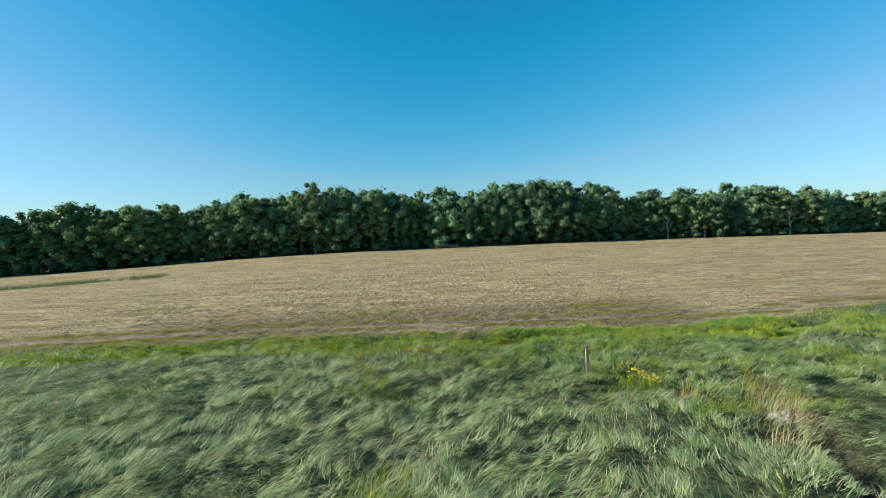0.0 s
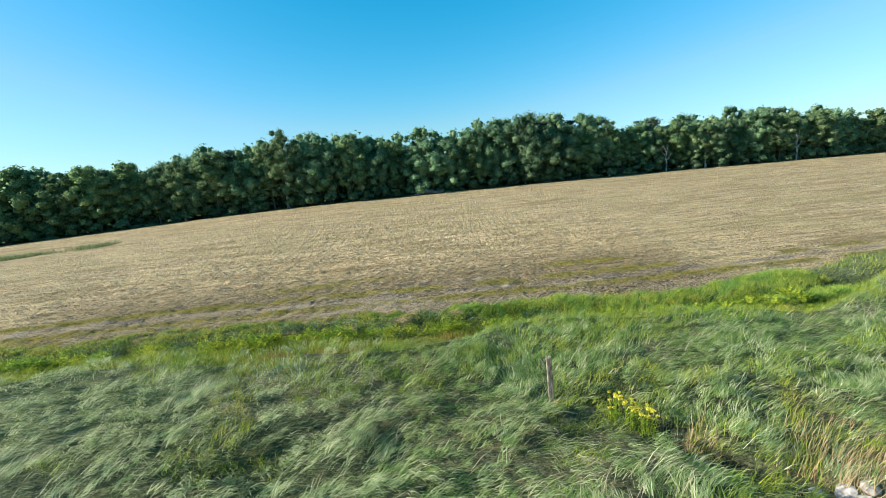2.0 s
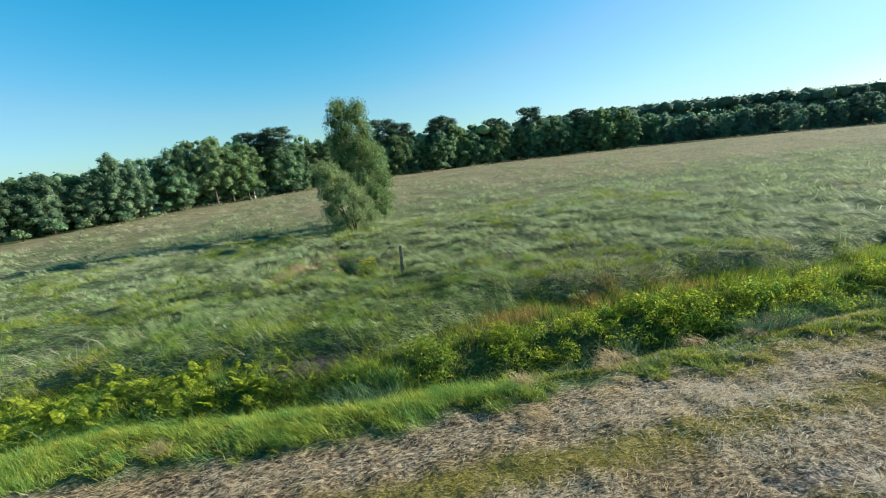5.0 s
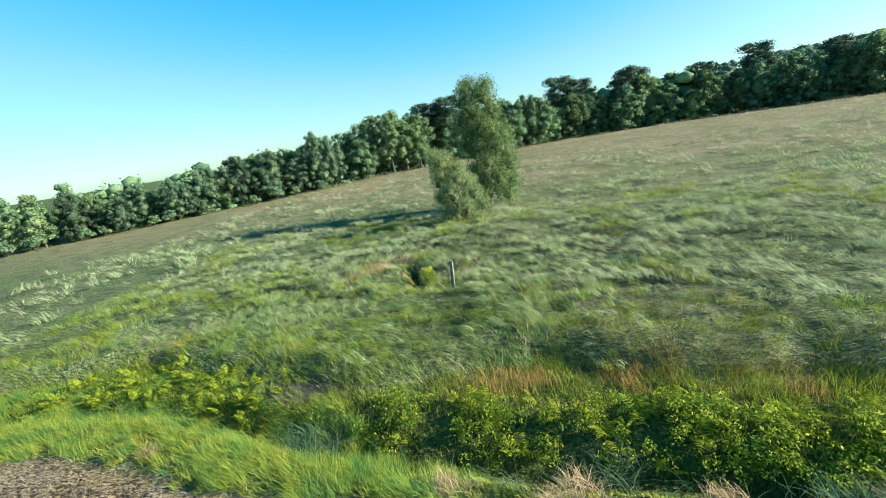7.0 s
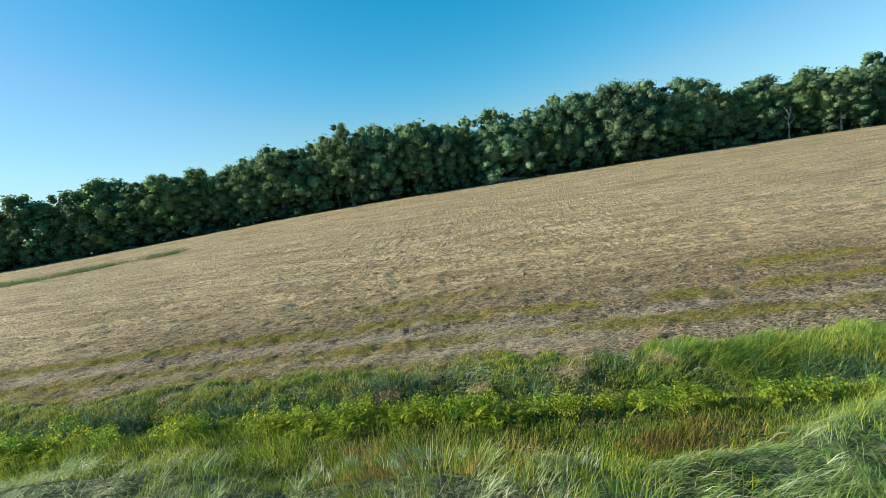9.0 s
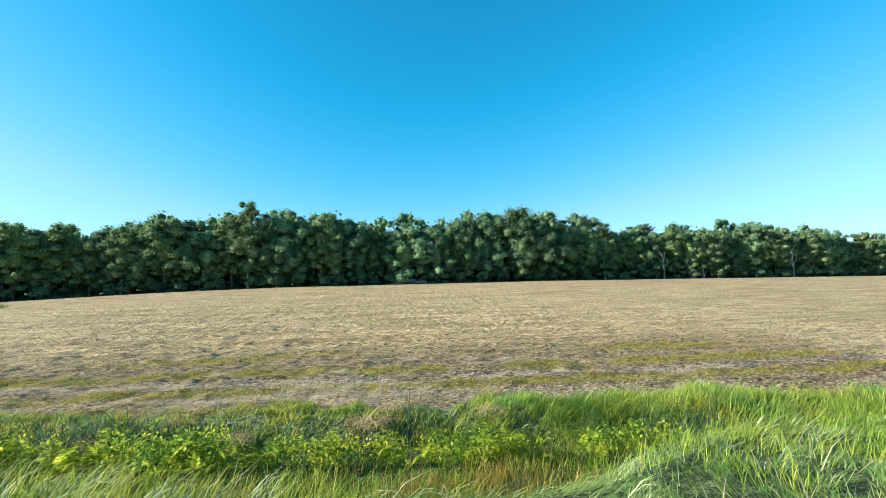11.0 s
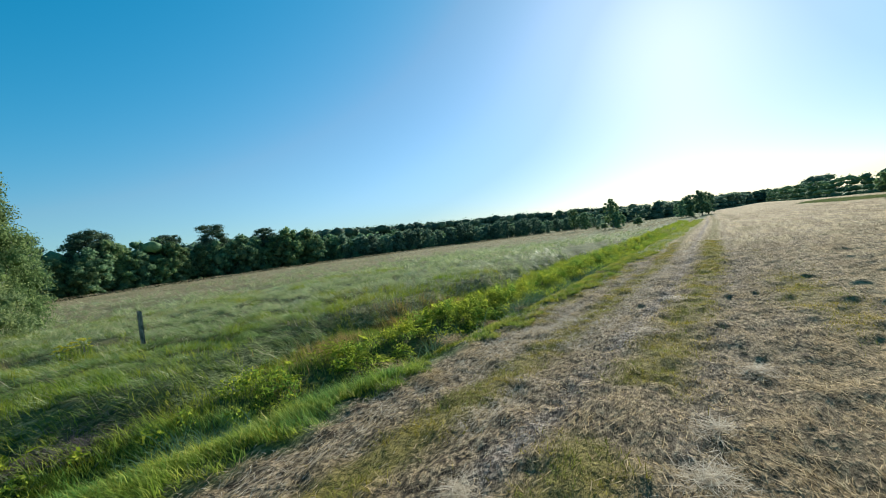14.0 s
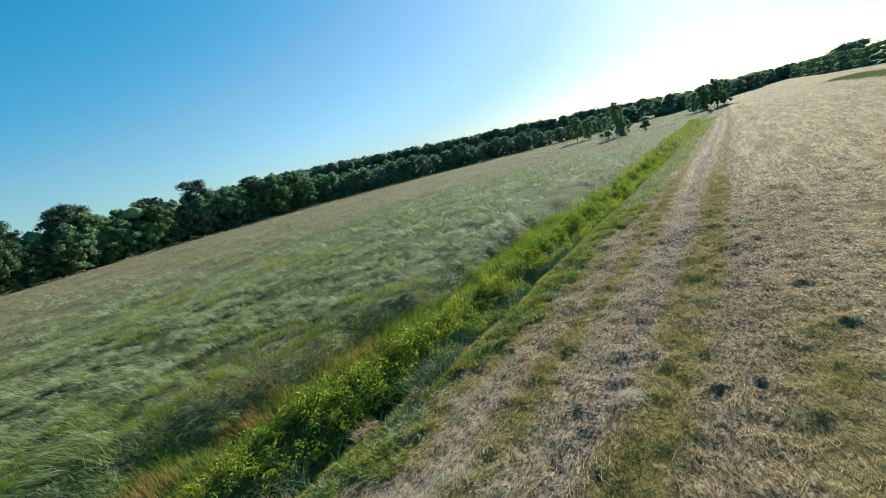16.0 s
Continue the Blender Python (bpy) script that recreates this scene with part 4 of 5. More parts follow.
def row(points, step, back, kind_list, scale, jitter=1.2, keep=1.0, uneven=0.15, into=None):
    """A row of trees along a line, set back to its left side; into gathers their crowns instead of planting them."""
    for (xa, ya), (xb, yb) in zip(points, points[1:]):
        d = math.hypot(xb - xa, yb - ya)
        nx, ny = -(yb - ya) / d, (xb - xa) / d
        for k in range(int(d / step)):
            if rng.uniform() > keep:
                continue
            s = (k + rng.uniform(0.1, 0.9)) * step / d
            o = back + rng.uniform(-jitter, jitter)
            x, y = xa + (xb - xa) * s + nx * o, ya + (yb - ya) * s + ny * o
            ob, turn, size, high = kind_list[rng.integers(len(kind_list))], rng.uniform(0, 6.28), scale(x) * rng.uniform(1 - uneven, 1 + uneven), rng.uniform(0.86, 1.04)
            if into is None:
                plant(ob, x, y, turn, size, high)
                continue
            v, t = CROWNS[ob.name]
            c, n = math.cos(turn), math.sin(turn)
            into.append((np.stack([x + size * (c * v[:, 0] - n * v[:, 1]), y + size * (n * v[:, 0] + c * v[:, 1]), float(land(x, y)) + size * high * v[:, 2]], 1), t))


def tall(x):
    """How tall the northern wood grows along its edge."""
    return float(np.interp(x, [-210, -160, -130, -100, -80, -60, -47, -35, 0, 25, 45, 65, 90, 110, 200], [0.64, 0.80, 0.88, 0.98, 0.98, 0.92, 0.97, 0.93, 0.98, 1.00, 0.91, 0.81, 0.85, 0.77, 0.75])) * float(0.91 + 0.18 * vnoise(x, 0.0, 9.0, 151))


NORTH = [(-210, 83), (-80, 100), (200, 100)]
row([(-80, 100), (105, 100)], 3.5, 2.6, kinds, tall, 1.6, 1.0, 0.13)
row([(105, 100), (200, 100)], 3.4, 2.6, far_kinds, tall, 1.6, 1.0, 0.13)
row(NORTH[:2], 3.0, 2.6, far_kinds, tall)
inner_north, inner_south = [], []
row(NORTH, 3.4, 6.6, far_kinds, lambda x: 1.03 * tall(x), 1.6, 1.0, 0.12, inner_north)
row(NORTH, 3.4, 11.0, far_kinds, lambda x: 1.06 * tall(x), 1.6, 1.0, 0.08, inner_north)
row(NORTH, 4.2, 0.4, bushes, lambda x: 0.8, 0.8, 0.8)
for x, y, s in [(-49, 106, 0.92), (-53, 107, 0.9), (-45, 107, 0.9), (-70, 106, 0.82), (31, 109, 0.95), (36, 110, 0.9), (43, 108, 0.9), (26, 108, 0.93), (58, 109, 0.9), (-14, 108, 0.84), (95, 110, 0.86)]:
    plant(pines[rng.integers(2)], x, y, rng.uniform(0, 6.28), s)
SOUTH = [(118, 16), (88, 0), (60, -18), (41, -34), (25, -50), (8, -64), (-20, -86), (-66, -90), (-110, -84), (-150, -68), (-190, -36), (-215, -12)]


def tall_south(x):
    return float(np.interp(x, [-215, -190, -150, -128, -112, -100, -66, -20, 8, 20, 33, 42, 60], [0.50, 0.50, 0.58, 0.62, 0.74, 0.84, 0.82, 0.87, 0.82, 0.76, 0.64, 0.54, 0.50])) * float(0.85 + 0.3 * vnoise(x, 0.0, 10.0, 153))


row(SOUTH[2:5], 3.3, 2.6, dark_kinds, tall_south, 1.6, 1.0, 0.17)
row(SOUTH[4:7], 3.3, 2.6, kinds, tall_south, 1.6, 1.0, 0.17)
row(SOUTH[:3], 3.6, 2.6, far_kinds, tall_south, 1.8, 1.0, 0.2)
row(SOUTH[6:9], 3.6, 2.6, far_kinds, tall_south, 1.8, 1.0, 0.25)
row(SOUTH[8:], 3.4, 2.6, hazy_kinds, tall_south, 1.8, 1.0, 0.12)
row(SOUTH[2:7], 3.4, 6.0, far_kinds, tall_south, 1.2, 1.0, 0.12)
row(SOUTH, 3.4, 9.0, far_kinds, lambda x: 1.03 * tall_south(x), 1.5, 1.0, 0.16, inner_south)
row(SOUTH, 4.6, 0.2, bushes, lambda x: 0.72, 0.8, 0.8)
for x, y, s in [(-19, -90, 0.98), (-24, -91, 0.9), (-36, -94, 0.95), (-39, -95, 0.92), (-55, -95, 0.9), (-68, -96, 1.0), (-84, -94, 0.88), (12, -69, 0.84), (8, -68, 0.88)]:
    plant(pines[rng.integers(2)], x, y, rng.uniform(0, 6.28), s)


def far_wood(name, points, label, step=5.5, count=150, size=1.0, wide=5.0, mat=LEAF_HAZED, more=(), inner=0.62, low=0.8):
    """A distant wood, one mass of crowns with an uneven skyline."""
    pieces = list(more)
    for (xa, ya, ha), (xb, yb, hb) in zip(points, points[1:]):
        d = math.hypot(xb - xa, yb - ya)
        for k in range(int(d / step)):
            s = (k + rng.uniform()) * step / d
            x, y = xa + (xb - xa) * s + rng.uniform(-wide, wide), ya + (yb - ya) * s + rng.uniform(-wide, wide)
            h = (ha + (hb - ha) * s) * rng.uniform(low, 1.95 - low)
            z = float(land(x, y))
            lobes = [((x + rng.uniform(-2, 2), y + rng.uniform(-2, 2), z + h * q), (h * (0.42 - 0.14 * q), h * (0.42 - 0.14 * q), h * 0.2)) for q in (0.02, 0.28, 0.55, 0.78)]
            pieces += [cores(lobes, inner), sprays(lobes, count, size, 0.1)]
    return stuff(name, triangles(name, *merged(pieces), mat), label, "woods")


far_wood("woodland_north", [(-620, 78, 10), (-330, 80, 9.5), (-210, 92, 8.5), (-130, 101, 11), (-80, 110, 13), (0, 110, 14.5), (30, 110, 15), (60, 110, 12.5), (200, 110, 11), (300, 114, 11)], "dense interior of the northern wood behind its edge trees", 4.5, 60, 0.6, 2.0, LEAF, inner_north)
far_wood("woodland_south", [(125, 10, 8), (92, -8, 8), (66, -27, 8), (47, -42, 8.5), (30, -58, 8.5), (12, -72, 10.5), (-18, -95, 12), (-66, -99, 12), (-112, -93, 10.5), (-155, -76, 7), (-197, -42, 6.5)], "dense interior of the southern wood behind its edge trees", 3.6, 60, 0.6, 3.0, LEAF, inner_south)
far_wood("understorey_north", [(-212, 87, 4), (-80, 104.5, 5), (200, 104.5, 5)], "dark hazel understorey beneath the northern trees", 1.7, 46, 0.5, 1.2, LEAF)
far_wood("understorey_south", [(64, -24, 4), (44, -39, 4.5), (28, -55, 4.5), (10, -69, 4.5), (-19, -91, 4), (-66, -95, 4), (-112, -89, 4)], "dark hazel understorey beneath the southern trees", 1.9, 46, 0.5, 1.2, LEAF)
# The farthest woods wear the haze-tinted leaf colour too.
far_wood("distant_woods", [(-225, -25, 8), (-250, 5, 9), (-290, 22, 9), (-350, 40, 10), (-460, 60, 11), (-520, 110, 12), (-330, 90, 13)], "line of far deciduous trees tinted for haze, closing the valley", 2.6, 230, 0.7, 4.0, LEAF_HAZED, (), 0.8)
far_wood("wooded_hill", [(60, -170, 12), (-60, -140, 13), (-130, -150, 16), (-200, -140, 17), (-260, -105, 16.5), (-320, -60, 15), (-380, -10, 12), (-420, -60, 14), (-330, -140, 17), (-230, -200, 17), (-100, -220, 14), (40, -240, 14)], "distant wooded hillside rising behind the meadow", 2.6, 190, 0.8, 5.0, LEAF_HAZED, (), 0.8, 0.92)

# Single trees and bushes on the far meadow.
for x, y, k, s in [(-134, 6, 2, 0.62), (-131, 8, 3, 0.4), (-158, -12, 4, 0.62), (-162, -9, 1, 0.5), (-190, 29, 0, 0.66), (-196, 25, 3, 0.7), (-203, 31, 1, 0.66), (-186, 22, 1, 0.5)]:
    plant(kinds[k], x, y, rng.uniform(0, 6.28), s)
for x, y, s in [(-141, 12, 1.05), (-139, 5, 0.8), (-136, 3, 0.9), (-150, -2, 0.55), (-128, 14, 0.4)]:
    plant(bushes[1], x, y, rng.uniform(0, 6.28), s)


# ---- the birch and the willow bush in the meadow ----
def meadow_birch(x, y):
    ob = thing("birch_tree", "tall meadow birch with two leafy crowns and pale trunk", "tree", at=(x, y, float(land(x, y)) - 0.1))
    for dx, dy, h in ((0.0, 0.0, 9.8), (-1.6, 0.9, 6.6)):
        path = [(dx * 0.2 + dx * 0.8 * s + 0.12 * math.sin(5 * s), dy * s, h * s) for s in np.linspace(0, 1, 8)]
        limbs = [tube(path, [0.15 * (1 - 0.85 * s) + 0.015 for s in np.linspace(0, 1, 8)])]
        for k in range(9):
            s = 0.28 + 0.07 * k
            w = k * 2.3
            foot = Vector(path[int(s * 7)])
            limbs.append(tube([foot, foot + Vector((math.cos(w), math.sin(w), 0.9)) * 0.7, foot + Vector((1.7 * math.cos(w), 1.7 * math.sin(w), 1.0))], [0.05, 0.03, 0.012], 5))
        part("trunk", triangles("trunk", *merged(limbs), BARK_BIRCH, True), ob, "pale birch bark")
    lobes = []
    for k in range(19):
        s = 0.50 + 0.47 * k / 18
        w = k * 2.4
        wide = 2.35 * math.sin(math.pi * min(0.92, 0.30 + 0.58 * (s - 0.5) * 2)) ** 0.6
        lobes.append(((wide * 0.6 * math.cos(w), wide * 0.6 * math.sin(w), 11.2 * s), (1.05, 1.05, 1.1)))
    part("crown", crown_mesh("crown", lobes, 14000, 0.15, LEAF_MEADOW_BIRCH, 0.7, True, 0.5), ob)
    lobes = []
    for k in range(20):
        s = 0.12 + 0.82 * k / 19
        w = k * 2.4
        wide = 2.7 * math.sin(math.pi * min(0.93, 0.22 + 0.68 * s)) ** 0.7
        lobes.append(((-0.9 + wide * 0.6 * math.cos(w), 0.5 + wide * 0.6 * math.sin(w), 7.4 * s), (1.15, 1.15, 1.2)))
    part("crown", crown_mesh("crown", lobes, 18000, 0.15, LEAF_MEADOW_BIRCH, 0.7, True, 0.5), ob)
    return ob


meadow_birch(-4.1, -8.7)


def willow_bush(x, y):
    ob = thing("willow_bush", "grey-green willow bush leaning in the long grass", "bush", at=(x, y, float(land(x, y)) - 0.1))
    for k in range(11):
        w = k * 0.9
        r = rng.uniform(0.5, 1.5)
        part("stem", triangles("stem", *tube([(0.15 * math.cos(w), 0.15 * math.sin(w), 0), (0.5 * r * math.cos(w) + 0.2, 0.5 * r * math.sin(w), 1.6), (r * math.cos(w) + 0.7, r * math.sin(w), rng.uniform(3.0, 5.2))], [0.06, 0.045, 0.012], 5), BARK, True), ob)
    lobes = []
    for k in range(22):
        s = 0.04 + 0.90 * (k / 21)
        w = k * 2.4
        wide = 2.7 * math.sin(math.pi * min(0.96, 0.42 + 0.54 * s)) ** 1.1
        lobes.append(((1.7 * s * s + wide * 0.55 * math.cos(w), wide * 0.55 * math.sin(w), 5.6 * s), (0.85, 0.85, 0.85)))
    part("foliage", crown_mesh("foliage", lobes, 19000, 0.17, LEAF_WILLOW, -0.5, True, 0.55, 0.45), ob)
    return ob


willow_bush(-2.9, -1.4)


# ---- the fence post ----
def fence_post(x, y):
    z = float(land(x, y))
    ob = thing("fence_post", "weathered grey wooden fence post standing in long grass", "post", at=(x, y, z))
    bm = bmesh.new()
    bmesh.ops.create_cube(bm, size=1.0)
    for v in bm.verts:
        v.co = Vector((v.co.x * 0.13, v.co.y * 0.11, (v.co.z + 0.5) * 1.62 - 0.3))
        if v.co.z > 1:
            v.co.z += 0.05 * (v.co.x > 0)
            v.co.y -= 0.10
            v.co.x -= 0.05
    bmesh.ops.bevel(bm, geom=bm.edges[:], offset=0.012, segments=2, affect="EDGES")
    bmesh.ops.rotate(bm, matrix=Matrix.Rotation(radians(-9), 3, "Z"), verts=bm.verts[:])
    me = bpy.data.meshes.new("timber")
    bm.to_mesh(me)
    bm.free()
    me.materials.append(POST_WOOD)
    part("timber", me, ob)
    return ob


fence_post(-4.1, 13.45)


# ---- details of the northern wood's edge ----
def dead_birch(x, y, height):
    ob = thing("dead_birch", "bare white birch stem with forked dead limbs", "tree", "pale dead birches", at=(x, y, float(land(x, y)) - 0.1))
    main = [(0, 0, 0), (0.1, 0, height * 0.3), (-0.1, 0.1, height * 0.55), (0.25, 0, height * 0.8), (0.5, 0, height)]
    part("trunk", triangles("trunk", *tube(main, [0.17, 0.14, 0.12, 0.08, 0.03]), BARK_BIRCH, True), ob)
    for k, (s, w) in enumerate([(0.42, 0.2), (0.55, 2.6), (0.66, 0.9), (0.74, 3.6)]):
        foot = Vector((0, 0.05, height * s))
        tip = foot + Vector((math.cos(w) * 1.5, math.sin(w) * 0.8, height * 0.28))
        part("limb", triangles("limb", *tube([foot, (foot + tip) / 2 + Vector((0.25, 0, -0.1)), tip], [0.08, 0.06, 0.02], 6), BARK_BIRCH, True), ob)
    return ob


for x, y, h in [(92.5, 99.8, 7.5), (58.5, 101.0, 6.5)]:
    dead_birch(x, y, h)


def brushwood(x, y):
    ob = thing("brushwood_pile", "long grey pile of cut brushwood under the trees", "wood pile", at=(x, y, float(land(x, y))))
    for k in range(26):
        a, off, h = rng.normal(0, 0.25), rng.uniform(-2.6, 2.6), rng.uniform(0.1, 0.9)
        h *= 1 - (off / 3.2) ** 2
        d = Vector((math.cos(a), math.sin(a), rng.normal(0, 0.12))) * rng.uniform(0.8, 1.6)
        c = Vector((off, rng.uniform(-0.5, 0.5), h + 0.08))
        part("branch", triangles("branch", *tube([c - d, c + Vector((0, 0, 0.06)), c + d], [0.07, 0.09, 0.05], 6), BRANCH_GREY, True), ob)
    return ob


BRANCH_GREY = bark_material("branch_grey", (0.10, 0.10, 0.105), (0.26, 0.26, 0.275), 5)
brushwood(-0.8, 98.9)


# ---- grasses ----
def scatter(n, xr, yr, mask):
    """Places in a rectangle, kept with the probability that mask gives."""
    x, y = rng.uniform(*xr, n), rng.uniform(*yr, n)
    keep = rng.uniform(size=n) < mask(x, y)
    return x[keep], y[keep]


def flow(x, y):
    """The heading in which the lodged grass lies: swirls round a common direction."""
    return 0.35 + 2.4 * (vnoise(x, y, 4.2, 81) - 0.5) + 3.0 * (vnoise(x, y, 1.5, 83) - 0.5)


def tuft_lift(x, y):
    flat = smooth((y - 11.5) / 3.5) * smooth((x + 10.5) / 4)
    return (0.34 - 0.21 * flat) * smooth((fbm(x, y, 0.95, 91) - 0.40) / 0.16)


def grow(name, x, y, mat, label, length, width, lean0, lean1, rows=3, yaw=None, lift=0.0, spread_yaw=0.45):
    n = len(x)
    yaw = flow(x, y) + rng.normal(0, spread_yaw, n) if yaw is None else yaw
    v, t = blades(x, y, land(x, y) + lift - 0.02, rng.uniform(*length, n), rng.uniform(*width, n), yaw, rng.uniform(*lean0, n), rng.uniform(*lean1, n), rows)
    return stuff(name, triangles(name, v, t, mat), label, "grass")


def lodged(x, y):
    return (channel_gap(x, y) > 0.25) * (y < meadow_y(x) + 0.15) * (1 - 0.45 * upright(x, y)) * (1 - 0.4 * tan_patch(x, y)) * (0.34 + 0.9 * smooth((vnoise(x * 0.7, y, 0.5, 95) - 0.2) / 0.5))


def core(x, y):
    """Thins the blades towards the border of the closely seen meadow."""
    return 0.45 + 0.55 * smooth((12 - np.hypot((x + 7) * 0.62, y - 10)) / 5)


def tufts(name, x, y, mat, label, per, length, width, lean0, lean1, radius=0.10, hump=0.16, swirl=0.6, stray=0.4, rows=2, lift=1.0):
    """Tufts: each one a handful of blades that lean the same way over a small hump."""
    n = len(x)
    head = flow(x, y) + rng.normal(0, swirl, n)
    big = rng.uniform(0.65, 1.3, n)
    i = np.repeat(np.arange(n), per)
    m = len(i)
    r, w = radius * np.sqrt(rng.uniform(0, 1, m)) * big[i], rng.uniform(0, 6.28, m)
    bx, by = x[i] + r * np.cos(w), y[i] + r * np.sin(w)
    z = land(bx, by) + hump * big[i] * rng.uniform(0.0, 1.0, m) + lift * tuft_lift(x, y)[i] - 0.03
    v, t = blades(bx, by, z, rng.uniform(*length, m) * big[i], rng.uniform(*width, m), head[i] + rng.normal(0, stray, m), rng.uniform(*lean0, m), rng.uniform(*lean1, m), rows)
    return stuff(name, triangles(name, v, t, mat), label, "grass")


def meadow():
    def leaning(a, b):
        return (0.4 + 0.4 * smooth((b - 12) / 4)) * smooth((a + 11) / 4) * smooth((b - 6) / 6)

    flat = dict(per=13, length=(0.19, 0.46), width=(0.007, 0.016), lean0=(0.4, 1.1), lean1=(1.4, 2.2), radius=0.13, hump=0.13, swirl=0.45, stray=0.3)
    x, y = scatter(36000, (-27, 17), (-7, 21), lambda a, b: core(a, b) * lodged(a, b) * (1 - dry(a, b)) * (1 - leaning(a, b)))
    tufts("lodged_meadow_grass", x, y, GRASS_LODGED, "grey-green meadow grass laid flat in swirls by wind", **flat)
    x, y = scatter(36000, (-15, 17), (4, 21), lambda a, b: core(a, b) * lodged(a, b) * leaning(a, b))
    tufts("leaning_meadow_grass", x, y, GRASS_LEANING, "green meadow grass leaning with the wind in waves", **{**flat, "per": 15, "length": (0.14, 0.34), "width": (0.006, 0.012), "hump": 0.11})
    x, y = scatter(70000, (-27, 17), (-7, 21), lambda a, b: lodged(a, b) * np.clip(dry(a, b) + 0.12, 0, 1))
    grow("dry_meadow_grass", x, y, GRASS_TAN, "tan seed heads and dry stalks among the meadow grass", (0.35, 0.8), (0.008, 0.018), (0.3, 0.9), (1.2, 1.9), 2, None, tuft_lift(x, y))
    x, y = scatter(20000, (-27, 17), (-5, 21), lambda a, b: (b < meadow_y(a) + 0.2) * upright(a, b) * (0.35 + vnoise(a, b, 0.6, 97)))
    tufts("green_meadow_grass", x, y, GRASS_GREEN, "bright green standing grass in patches of the meadow", 14, (0.16, 0.40), (0.007, 0.014), (0.0, 0.7), (0.6, 1.7), 0.2, 0.1, 0.7, 0.6)
    x, y = scatter(10000, (-3.5, 4), (6, 13), lambda a, b: tan_patch(a, b) * (channel_gap(a, b) > 0.2))
    grow("straw_coloured_grass", x, y, GRASS_STRAW, "straw-coloured grass standing beside the washed-out channel", (0.28, 0.58), (0.007, 0.014), (0.05, 0.4), (0.3, 1.1), 3)
    x, y = scatter(44000, (-17, -4), (18.5, 22), lambda a, b: rusty(a, b))
    grow("rust_red_grass", x, y, GRASS_RUST, "rust-red sorrel and seeding grass beside the ditch", (0.2, 0.45), (0.006, 0.013), (0.02, 0.4), (0.2, 0.9), 3)

    def mid(a, b):
        return ~in_near(a, b) * (b < meadow_y(a)) * (0.06 + 1.1 * smooth((fbm(a, b, 2.2, 99) - 0.36) / 0.2)) * np.clip(1.25 - np.hypot(a + 8, b - 5) / 90, 0.3, 1)

    locks = dict(per=10, length=(0.4, 0.85), width=(0.022, 0.045), lean0=(0.3, 0.9), lean1=(1.4, 2.1), radius=0.3, hump=0.2, swirl=0.4, stray=0.35)
    x, y = scatter(15000, (-75, 32), (-45, 24), lambda a, b: mid(a, b) * (1 - dry(a, b)))
    tufts("lodged_grass_beyond", x, y, GRASS_LODGED, "lodged grey-green grass farther across the meadow", **locks)
    x, y = scatter(13000, (-75, 32), (-45, 24), lambda a, b: mid(a, b) * dry(a, b))
    tufts("tan_grass_beyond", x, y, GRASS_TAN, "tan flowering grass farther across the meadow", **{**locks, "length": (0.3, 0.6), "lean0": (0.5, 1.1)})

    def far(a, b):
        return ((a < -75) | (b < -45)) * (b < meadow_y(a)) * (0.3 + vnoise(a, b, 2.4, 101))

    x, y = scatter(90000, (-220, 60), (-90, 26), lambda a, b: far(a, b) * 0.8)
    grow("far_meadow_grass", x, y, GRASS_TAN, "tan and green grass of the distant meadow", (0.3, 0.55), (0.06, 0.14), (0.4, 1.0), (1.0, 1.8), 1, None, 1.5 * tuft_lift(x * 0.4, y * 0.4))


meadow()


DRY_SPOTS = [(-17.6, 23.9), (-13.6, 23.9), (-10.8, 23.6), (-8.1, 23.7), (-5.4, 23.7)]


def open_bank(a, b):
    """Zero where a dry tuft leaves no room for other plants."""
    return np.prod([1 - np.exp(-(((a - u) / 0.4) ** 2) - ((b - v) / 0.3) ** 2) for u, v in DRY_SPOTS], axis=0)


